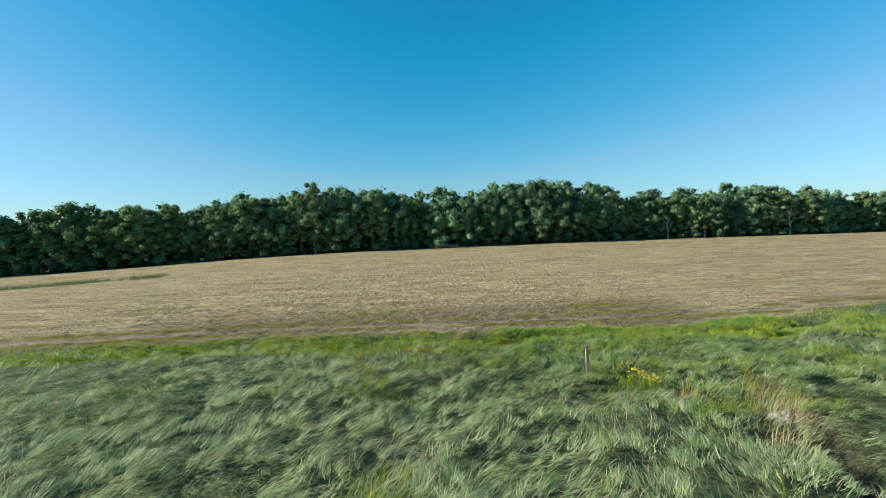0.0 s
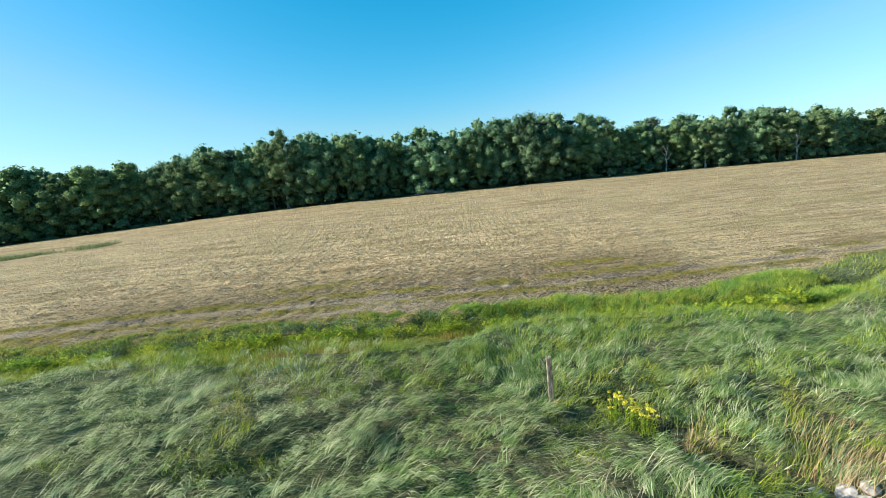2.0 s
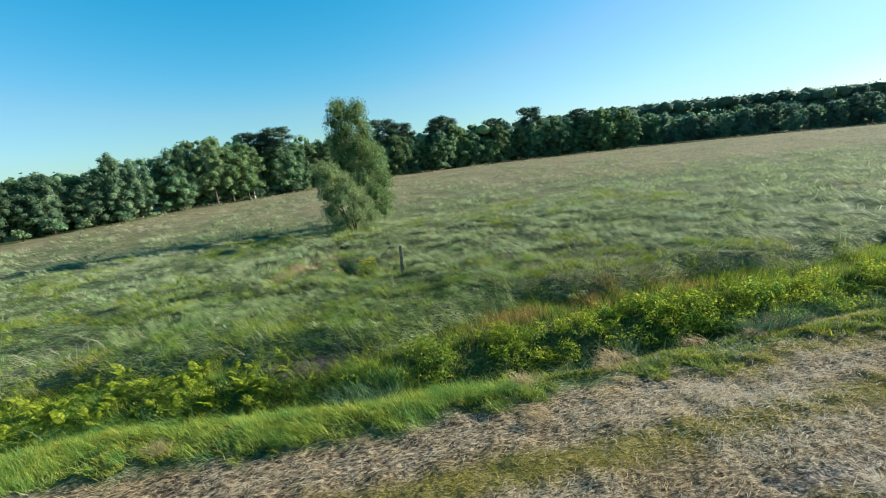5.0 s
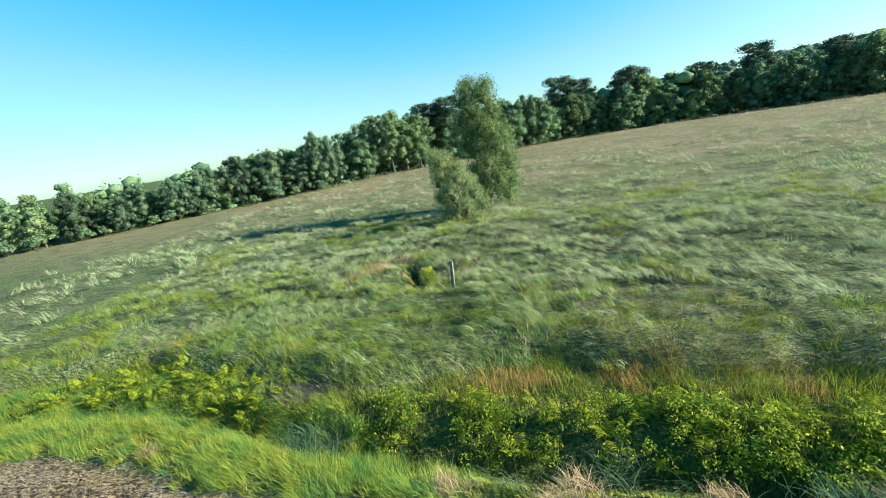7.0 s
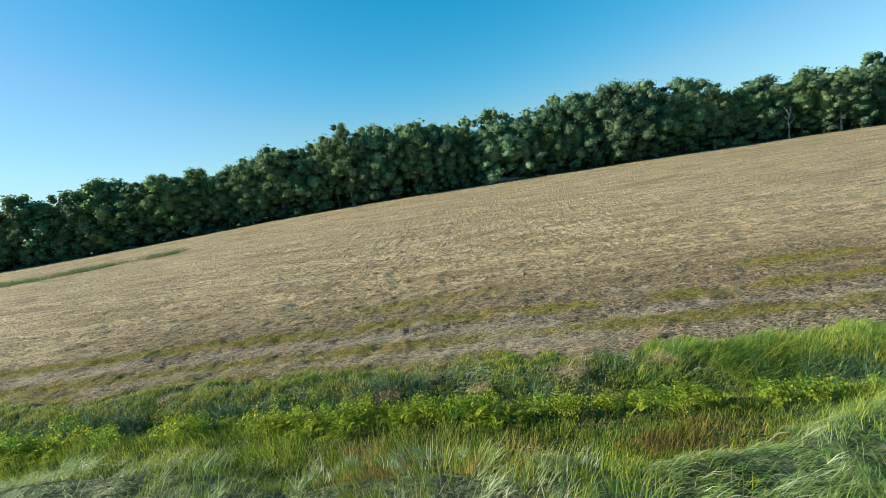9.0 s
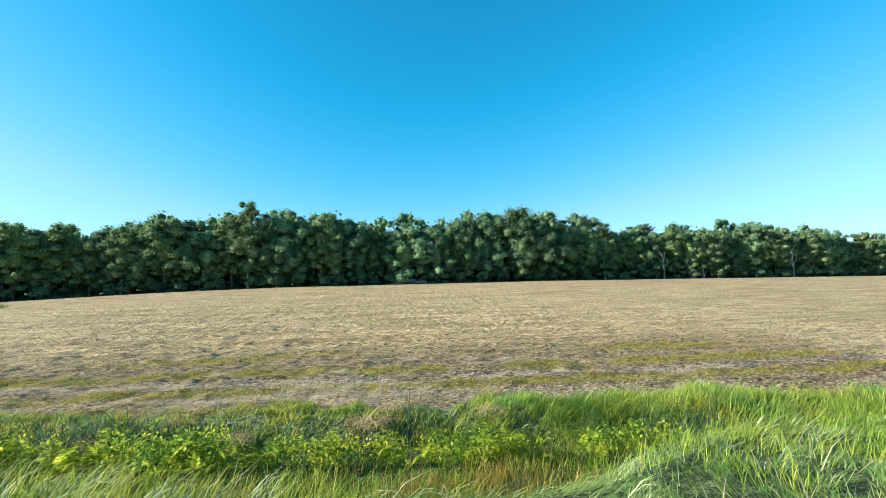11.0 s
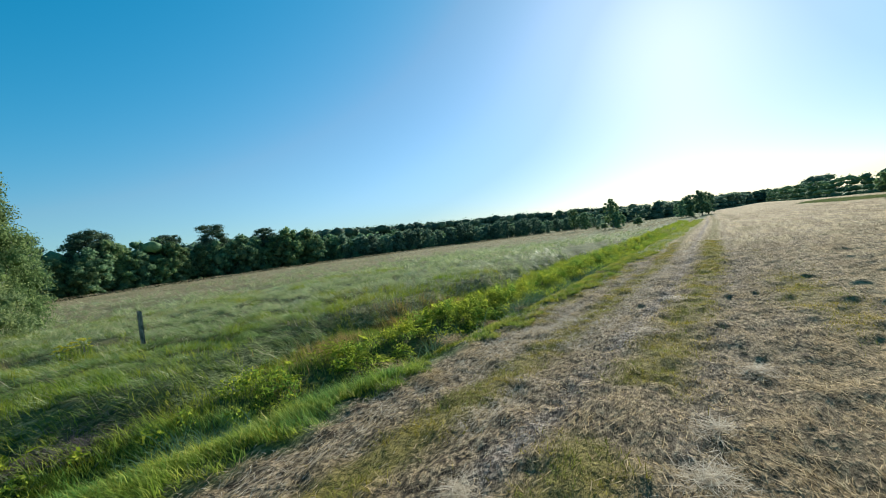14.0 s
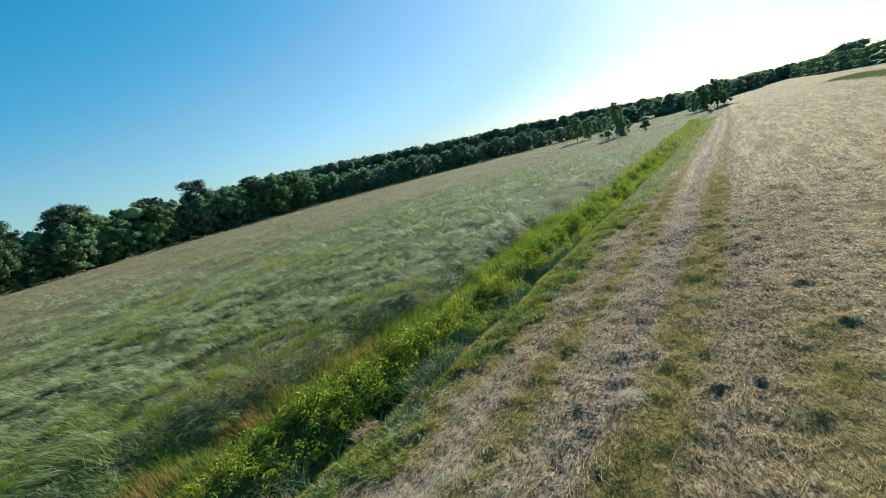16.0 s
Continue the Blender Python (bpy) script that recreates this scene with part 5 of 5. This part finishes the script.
def ditch_side():
    def verge(a, b):
        return open_bank(a, b) * (1 - 0.6 * smooth((a + 6.5) / 3) * (a < 11)) * (b > ditch_y(a) + 0.45) * (b < edge_y(a) + 0.8 * (vnoise(a, b, 0.7, 111) - 0.55)) * (0.2 + 1.1 * smooth((vnoise(a, b, 0.3, 113) - 0.3) / 0.4)) * (0.55 + smooth((fbm(a, b, 1.6, 114) - 0.3) / 0.2))

    x, y = scatter(420000, (-32, 14), (20, 28), verge)
    high = (0.75 + 0.5 * smooth((x + 7.5) / 3) * smooth((edge_y(x) - 0.3 - y) / 0.6)) * (0.6 + 0.8 * vnoise(x, y, 0.8, 112))
    v, t = blades(x, y, land(x, y) - 0.02 + 0.10 * vnoise(x, y, 0.35, 116), rng.uniform(0.10, 0.27, len(x)) * high, rng.uniform(0.010, 0.021, len(x)), 0.5 + rng.normal(0, 1.3, len(x)), rng.uniform(0.0, 0.7, len(x)), rng.uniform(0.6, 1.8, len(x)), 2)
    stuff("verge_grass", triangles("verge_grass", v, t, VERGE), "short yellow-green grass verge beside the stubble", "grass")
    def lush(a, b):
        return (b > ditch_y(a) - 1.6 * smooth((a + 4) / 3)) * (b < edge_y(a) - 0.15 + 0.7 * (fbm(a, b, 1.2, 124) - 0.5)) * (0.15 + 0.9 * smooth((fbm(a, b, 0.9, 126) - 0.36) / 0.2)) * smooth((a + 6.5) / 2) * (1 - 0.97 * litter(a, b))

    x, y = scatter(20000, (-8, 13), (18.6, 25.6), lush)
    tufts("lush_verge_grass", x, y, LUSH, "lush green grass between the ditch and the stubble", 12, (0.17, 0.42), (0.007, 0.014), (0.0, 0.7), (0.7, 1.8), 0.14, 0.08, 0.6, 0.5, 2, 0.5)
    x, y = scatter(30000, (-32, 14), (20, 28), lambda a, b: (b > ditch_y(a) + 0.7) * (b < edge_y(a)) * smooth((fbm(a, b, 1.1, 118) - 0.5) / 0.15) * (0.1 + 0.9 * smooth((-a - 3) / 3)))
    grow("verge_straw", x, y, STRAW_PALE, "dry straw-coloured stalks caught in the grass verge", (0.12, 0.3), (0.007, 0.014), (0.5, 1.2), (1.2, 1.9), 2, rng.uniform(0, 6.28, len(x)), 0.08)
    x, y = scatter(200000, (-120, 45), (20, 36), lambda a, b: verge(a, b) * ((a < -32) | (a > 14)))
    grow("verge_grass_beyond", x, y, VERGE, "green grass verge running on along the ditch", (0.2, 0.42), (0.011, 0.022), (0.0, 0.6), (0.6, 1.5), 2)

    def bank(a, b):
        return (b > meadow_y(a) - 0.1) * (b < ditch_y(a) - 0.1)

    def grassy(a, b):
        return 0.3 + 0.7 * np.maximum(smooth((-a - 12) / 3), smooth((meadow_y(a) + 2.0 - b) / 0.8))

    def crowded(a, b):
        return bank(a, b) * (1 - 0.8 * rusty(a, b)) * (1 - 0.95 * litter(a, b)) * (0.35 + 0.75 * smooth((vnoise(a, b, 0.45, 115) - 0.25) / 0.5))

    for name, mat, label, count, side in (("ditch_grass", HERB, "yellow-green grass crowding the bank of the ditch", 130000, lambda a: smooth((-a - 11) / 4)), ("bank_grass", GRASS_GREEN, "olive-green grass standing along the ditch bank", 260000, lambda a: 1 - 0.85 * smooth((-a - 11) / 4))):
        x, y = scatter(count, (-32, 12), (17, 25.5), lambda a, b: crowded(a, b) * side(a) * grassy(a, b))
        lush = 0.7 + 0.5 * vnoise(x, y, 0.8, 117)
        v, t = blades(x, y, land(x, y) - 0.03, rng.uniform(0.14, 0.36, len(x)) * lush * (1 + 0.6 * smooth((-x - 10) / 3)), rng.uniform(0.008, 0.016, len(x)), rng.uniform(0, 6.28, len(x)), rng.uniform(0.0, 0.5, len(x)), rng.uniform(0.3, 1.5, len(x)), 2)
        stuff(name, triangles(name, v, t, mat), label, "grass")
    x, y = scatter(9500, (-62, 12), (19, 27), lambda a, b: (b > ditch_y(a) - 1.6 + 0.3 * smooth((-a - 12) / 2)) * (b < ditch_y(a) - 0.2 + 0.75 * smooth((-a - 12) / 2)) * (1.0 - 0.6 * smooth((a + 4) / 2)) * smooth((vnoise(a, b, 0.9, 120) - 0.2) / 0.4) * (litter(a, b) < 0.2) * open_bank(a, b))
    high = rng.uniform(0.16, 0.36, len(x)) * (1 + 0.5 * smooth((-x - 7) / 4))
    lobes = [((px, py, float(land(px, py)) + h * 0.7), (rng.uniform(0.16, 0.3), rng.uniform(0.16, 0.3), h)) for px, py, h in zip(x, y, high)]
    stuff("ditch_herbs", triangles("ditch_herbs", *sprays(lobes, 78000, 0.072, 0.1, 1.0, True), HERB_DARK), "leafy green herbs and brambles on the ditch bank", "plants")
    x, y = scatter(90000, (-130, 45), (15, 36), lambda a, b: bank(a, b) * (a < -32) * (0.3 + 0.7 * (a < -58)) * (0.3 + vnoise(a, b, 1.2, 119)))
    grow("ditch_herbs_beyond", x, y, HERB, "bright herbs following the ditch into the distance", (0.3, 0.6), (0.03, 0.07), (0.0, 0.5), (0.4, 1.5), 2, rng.uniform(0, 6.28, len(x)))
    x, y = scatter(80000, (-32, 10), (19, 25.5), lambda a, b: (np.abs(b - ditch_y(a) - 0.1 - 0.2 * smooth((-a - 5) / 2) * smooth((a + 16) / 3)) < 0.5 + 0.2 * smooth((-a - 5) / 2) * smooth((a + 16) / 3)) * (0.03 + 1.3 * smooth((vnoise(a, b, 1.5, 121) - 0.42) / 0.2)))
    grow("ditch_reeds", x, y, REED, "dark arching reed grass in the ditch bottom", (0.55, 1.1), (0.013, 0.026), (0.0, 0.5), (0.9, 2.0), 3, rng.uniform(0, 6.28, len(x)))
    x, y = scatter(8000, (-2.0, 2.6), (18.8, 21.4), litter)
    grow("dead_stem_litter", x, y, BARK_LITTER, "grey-brown patch of dead bracken stems", (0.2, 0.5), (0.010, 0.022), (0.9, 1.4), (1.3, 1.9), 2, rng.uniform(0, 6.28, len(x)), 0.12)


HERB_DARK = blade_material("bank_leaf", [(0.0, (0.105, 0.18, 0.026)), (0.5, (0.265, 0.36, 0.05)), (1.0, (0.45, 0.51, 0.10))],
                           [(0.36, (0.5, 0.75, 0.8)), (0.64, (1.3, 1.1, 0.75))], 1.0, 0.8, 0.04, 0.55)
BARK_LITTER = blade_material("dead_stems", [(0.0, (0.05, 0.04, 0.035)), (0.6, (0.12, 0.10, 0.085)), (1.0, (0.24, 0.21, 0.17))], rough=0.8, through=0.0)
ditch_side()


def clods(a, b):
    """Matted lumps of chopped straw with dark gaps between them."""
    return smooth((vnoise(a * 0.55, b, 0.26, 133) - 0.42) / 0.2) * (0.35 + 0.65 * smooth((fbm(a * 0.3, b, 1.1, 134) - 0.35) / 0.2))


def stubble():
    def cut(a, b):
        return (b > edge_y(a)) * (1 - 0.8 * track(a, b)) * (1 - 0.75 * yellow(a, b)) * (0.3 + 0.9 * fbm(a * 0.3, b, 1.2, 131))

    near = lambda a, b: np.clip(1.25 - (b - 25) / 18, 0.15, 1) * smooth((a + 40) / 16)
    x, y = scatter(150000, (-40, 12), (22.5, 42), lambda a, b: cut(a, b) * near(a, b))
    y = np.round(y / 0.17) * 0.17 + rng.normal(0, 0.055, len(y))
    grow("stubble", x, y, STRAW, "rows of cut straw-coloured stubble", (0.06, 0.13), (0.007, 0.014), (0.5, 1.1), (0.9, 1.5), 1, rng.normal(0, 0.8, len(x)) + 3.14 * rng.integers(0, 2, len(x)))
    x, y = scatter(520000, (-40, 12), (22.5, 42), lambda a, b: (b > edge_y(a) - 0.15) * (1 - 0.93 * yellow(a, b)) * (1 - 0.75 * track(a, b)) * (0.12 + 0.88 * clods(a, b)) * near(a, b) * (1 - 0.55 * smooth((a + 7) / 3) * smooth((28.5 - b) / 2)))
    grow("loose_straw", x, y, STRAW_LOOSE, "loose straw lying matted in windrows on the stubble", (0.10, 0.26), (0.008, 0.015), (1.25, 1.6), (1.4, 1.8), 1, 0.25 + rng.normal(0, 0.5, len(x)) + 1.6 * (vnoise(x, y, 0.8, 139) - 0.5) + 3.14 * rng.integers(0, 2, len(x)), 0.02 + 0.09 * clods(x, y) * rng.uniform(0.2, 1.0, len(x)))
    x, y = scatter(420000, (-40, 10), (22.5, 32), lambda a, b: strewn(a, b) * (b > edge_y(a) - 0.2))
    grow("pale_straw", x, y, STRAW_PALE, "pale bleached straw strewn along the field edge", (0.08, 0.22), (0.006, 0.011), (1.0, 1.5), (1.4, 1.9), 2, rng.normal(0.2, 0.9, len(x)) + 3.14 * rng.integers(0, 2, len(x)), rng.uniform(0.02, 0.12, len(x)))
    x, y = scatter(520000, (-40, 12), (23, 36), lambda a, b: yellow(a, b) * (0.1 + smooth((vnoise(a, b, 0.4, 135) - 0.25) / 0.5)))
    grow("stubble_regrowth", x, y, REGROWTH, "yellowish regrowth between the wheel tracks", (0.08, 0.20), (0.006, 0.012), (0.2, 1.0), (0.9, 1.8), 2, rng.uniform(0, 6.28, len(x)))

    def beyond(a, b):
        return (b > edge_y(a)) * (1 - smooth((a + 40) / 16) * (a < 12) * (b < 42)) * (b < 98) * (0.1 + smooth((fbm(a * 0.22, b, 1.7, 137) - 0.42) / 0.2))

    x, y = scatter(200000, (-150, 110), (23, 98), lambda a, b: beyond(a, b) * np.clip(1.3 - np.hypot(a + 5, b - 30) / 150, 0.3, 1))
    grow("stubble_beyond", x, y, STRAW, "straw-coloured stubble across the open field", (0.12, 0.28), (0.025, 0.06), (0.7, 1.4), (1.1, 1.7), 1, rng.normal(0, 0.6, len(x)) + 3.14 * rng.integers(0, 2, len(x)))


stubble()


# ---- unmown strip in the field ----
def strip(x, y):
    line = np.interp(x, [-190, -130, -90, -66, -52, -46], [62, 62.5, 64.5, 66, 69, 71])
    return np.exp(-(((y - line) / (1.1 + 0.014 * np.maximum(-x - 40, 0))) ** 2)) * (0.15 + smooth((fbm(x, y, 4.0, 141) - 0.35) / 0.2)) * (x < -50) * (x > -190)


GRASS_STRIP = blade_material("grass_strip", [(0.0, (0.08, 0.13, 0.04)), (0.6, (0.19, 0.24, 0.09)), (1.0, (0.36, 0.36, 0.19))], rough=0.65, spec=0.15, through=0.3)
x, y = scatter(330000, (-190, -45), (50, 76), lambda a, b: strip(a, b))
grow("uncut_grass_strip", x, y, GRASS_STRIP, "green uncut strip left standing in the stubble", (0.35, 0.8), (0.03, 0.07), (0.0, 0.4), (0.3, 1.2), 1, rng.uniform(0, 6.28, len(x)))


# ---- bracken ----
def frond_mesh(length):
    """One bracken frond: a curved rib with narrow leaflets that shorten to the tip."""
    v, t = [], []
    n = 19

    def rib(s):
        return length * (s - 0.12 * s * s), length * (0.80 * s - 0.72 * s * s)

    for k in range(3, n):
        s = k / n
        px, pz = rib(s)
        reach = length * 0.30 * (1 - s) ** 0.75 * (0.55 + 0.45 * min(1.0, (s - 0.1) / 0.2))
        half = 0.5 * length / n * 0.42
        for side in (-1, 1):
            b = len(v)
            v += [(px - half, 0, pz), (px + half, 0, pz), (px + 0.36 * reach + half * 1.4, side * reach * 0.6, pz + 0.02 * reach), (px + 0.42 * reach, side * reach, pz - 0.16 * reach)]
            t += [(b, b + 1, b + 2), (b, b + 2, b + 3)]
    stalk = tube([(*rib(s)[:1], 0, rib(s)[1]) for s in (0, 0.25, 0.5, 0.75, 1.0)], [0.008, 0.007, 0.006, 0.004, 0.002], 3)
    return triangles("frond", *merged([(np.array(v), np.array(t)), stalk]), FERN)


FRONDS = [frond_mesh(q) for q in (0.75, 0.95, 1.1)]


def bracken(x, y, fronds, scale):
    ob = thing("bracken_fern", "clump of yellow-green bracken fern on the ditch bank", "fern", "bracken along the ditch", at=(x, y, float(land(x, y)) - 0.03))
    for k in range(fronds):
        f = part("frond", FRONDS[rng.integers(3)], ob)
        f.matrix_basis = Matrix.LocRotScale((rng.uniform(-0.12, 0.12), rng.uniform(-0.12, 0.12), rng.uniform(0.1, 0.35)), Euler((rng.uniform(-0.45, 0.45), rng.uniform(-0.75, 0.15), k * 2.4 + rng.uniform(-0.5, 0.5))), [scale * rng.uniform(0.8, 1.2)] * 3)
    return ob


for k in range(96):
    x = rng.uniform(0.5, 10) if k < 58 else rng.uniform(-14, -3) if k < 78 else rng.uniform(-15.5, -10.5)
    y = float(ditch_y(x)) - (rng.uniform(0.2, 1.9) if k < 78 else rng.uniform(0.6, 2.0))
    bracken(x, y, int(rng.integers(5, 8)), rng.uniform(0.38, 0.6) if k < 58 else rng.uniform(0.3, 0.46))


def bracken_belt():
    """The bracken that runs on along the south bank, too many to count: small arching fronds in clumps."""
    vs, ts = [], []
    for k in range(1, 9):
        q = k / 9
        px, pz, reach = q - 0.12 * q * q, 0.80 * q - 0.72 * q * q, 0.34 * (1 - q) ** 0.7
        for side in (-1, 1):
            b = len(vs)
            vs += [(px - 0.035, 0, pz), (px + 0.045, 0, pz), (px + 0.42 * reach, side * reach, pz - 0.12 * reach)]
            ts.append((b, b + 1, b + 2))
    one, tri = np.array(vs), np.array(ts)
    x, y = scatter(1500, (-75, -5), (17, 28), lambda a, b: (b > ditch_y(a) - 1.9) * (b < ditch_y(a) - 0.35) * smooth((fbm(a, b, 2.2, 161) - 0.36) / 0.12) * (1 - 0.9 * rusty(a, b)) * (0.35 + 0.65 * smooth((-a - 9) / 5)) * 9)
    pieces = []
    for px, py in zip(x, y):
        big, z = rng.uniform(0.42, 0.72), float(land(px, py))
        for k in range(7):
            w, tip, up = k * 0.9 + rng.uniform(-0.3, 0.3), rng.uniform(-0.2, 0.5), rng.uniform(0.05, 0.4)
            v = one * big * rng.uniform(0.75, 1.2)
            rx, rz = v[:, 0] * math.cos(tip) - v[:, 2] * math.sin(tip), v[:, 0] * math.sin(tip) + v[:, 2] * math.cos(tip)
            pieces.append((np.stack([px + rx * math.cos(w) - v[:, 1] * math.sin(w), py + rx * math.sin(w) + v[:, 1] * math.cos(w), z + up * big + rz], 1), tri))
    stuff("bracken_belt", triangles("bracken_belt", *merged(pieces), FERN), "belt of yellow-green bracken along the ditch bank", "fern")


bracken_belt()


# ---- dry straw tufts on the ditch bank ----
def straw_tuft(x, y, size, count):
    ob = thing("straw_tuft", "pale tangle of dry grass hanging over the ditch bank", "dry grass", "dry tufts on the bank", at=(x, y, float(land(x, y)) + 0.08))
    a = rng.uniform(0, 6.28, count)
    r = size * np.sqrt(rng.uniform(0, 1, count)) * (0.35 + 0.45 * np.abs(np.sin(1.5 * a + size * 9)))
    v, t = blades(r * np.cos(a), r * np.sin(a) * 0.7, 0.03 + 0.10 * size * (1 - r / size), rng.uniform(0.3, 0.8, count) * size, rng.uniform(0.006, 0.012, count), rng.normal(-1.2, 0.7, count) + 1.6 * (rng.uniform(size=count) < 0.25), rng.uniform(0.5, 1.4, count), rng.uniform(1.5, 2.5, count), 3)
    tagged(part("dry_mass", triangles("dry_mass", v, t, STRAW_LOOSE), ob), kind="stuff")
    return ob


for x, y, s, n in [(-17.6, 23.8, 0.6, 200), (-13.6, 23.8, 0.8, 260), (-12.2, 24.1, 0.5, 130), (-10.8, 23.5, 0.6, 180), (-8.1, 23.5, 0.8, 260), (-7.5, 23.9, 0.5, 130), (-5.4, 23.5, 0.65, 200), (-5.0, 25.0, 0.5, 160), (3.2, 22.6, 0.5, 160), (-19.2, 23.9, 0.6, 200), (-14.6, 23.8, 0.7, 240), (-21.5, 25.0, 0.5, 160)]:
    straw_tuft(x, y, s, n)


# ---- heaps of straw on the stubble ----
def straw_heap(x, y, size, count):
    ob = thing("straw_heap", "small heap of bleached straw on the stubble", "straw", "straw heaps", at=(x, y, float(land(x, y))))
    a, r = rng.uniform(0, 6.28, count), size * np.abs(rng.normal(0, 0.45, count))
    v, t = blades(r * np.cos(a) * 1.3, r * np.sin(a), 0.12 * np.exp(-(r / size) ** 2 * 2) * rng.uniform(0, 1, count), rng.uniform(0.15, 0.4, count), rng.uniform(0.006, 0.011, count), rng.uniform(0, 6.28, count), rng.uniform(1.2, 1.6, count), rng.uniform(1.4, 1.8, count), 2)
    tagged(part("straw_mat", triangles("straw_mat", v, t, STRAW_PALE), ob), kind="stuff")
    return ob


for x, y, s, n in [(-1.8, 27.3, 0.5, 420), (-2.9, 29.9, 0.55, 420), (-4.1, 30.0, 0.4, 260), (-6.5, 30.6, 0.4, 240), (-9.0, 28.6, 0.45, 260), (-13.0, 29.0, 0.4, 240)]:
    straw_heap(x, y, s, n)


# ---- stones laid bare in the channel ----
STONE = bark_material("pale_stone", (0.24, 0.21, 0.185), (0.50, 0.46, 0.41), 9)


def field_stone(x, y, size, tilt):
    bm = bmesh.new()
    bmesh.ops.create_icosphere(bm, subdivisions=2, radius=0.5)
    for v in bm.verts:
        k = 0.8 + 0.4 * noise.noise(v.co * 1.7 + Vector((x * 3, y * 3, 0)))
        v.co = Vector((v.co.x * size * 1.3 * k, v.co.y * size * k, max(v.co.z, -0.3) * size * 0.55 * k))
    bmesh.ops.rotate(bm, matrix=Euler((tilt, -0.2, x)).to_matrix(), verts=bm.verts[:])
    me = bpy.data.meshes.new("field_stone")
    bm.to_mesh(me)
    bm.free()
    me.materials.append(STONE)
    ob = tagged(new("field_stone", me), "pale flat stone lying in a hole of the channel", "stone", "stones in the channel")
    ob.location = (x, y, float(land(x, y)) + 0.12 * size)
    return ob


for x, y, s, tilt in [(-0.05, 9.3, 0.36, 0.2), (0.02, 9.02, 0.46, -0.15), (0.38, 9.2, 0.34, 0.3), (-0.4, 9.5, 0.22, 0.0)]:
    field_stone(x, y, s, tilt)


# ---- yellow flowers beside the post ----
def flower_clump(x, y, size, stems):
    ob = thing("ragwort", "clump of yellow ragwort flowers in the meadow", "wildflower", "yellow flowers", at=(x, y, float(land(x, y))))
    leaves = []
    for k in range(stems):
        a, r = k * 2.4, size * math.sqrt((k + 0.5) / stems)
        h = rng.uniform(0.45, 0.75)
        top = Vector((r * math.cos(a) * 1.1, r * math.sin(a) * 1.1, h))
        leaves.append(tube([(r * math.cos(a) * 0.7, r * math.sin(a) * 0.7, 0), (r * math.cos(a), r * math.sin(a), h * 0.6), tuple(top)], [0.006, 0.005, 0.003], 4))
        m = 9
        leaves.append(blades(np.full(m, r * math.cos(a) * 0.85), np.full(m, r * math.sin(a) * 0.85), rng.uniform(0.05, h * 0.8, m), rng.uniform(0.1, 0.2, m), rng.uniform(0.02, 0.035, m), rng.uniform(0, 6.28, m), rng.uniform(0.5, 1.0, m), rng.uniform(1.0, 1.8, m), 2))
        head = part("flower_head", HEAD, ob, "bright yellow flower head")
        head.matrix_basis = Matrix.LocRotScale(top, Euler((0, 0, a)), [rng.uniform(0.7, 1.2)] * 3)
    part("foliage", triangles("foliage", *merged(leaves), HERB), ob)
    return ob


HEAD = triangles("flower_head", *sprays([((0, 0, 0), (0.06, 0.06, 0.02))], 20, 0.038), FLOWER)
for x, y, s, n in [(-2.95, 12.25, 0.18, 9), (-2.7, 11.95, 0.2, 10), (-2.45, 11.7, 0.24, 14)]:
    flower_clump(x, y, s, n)
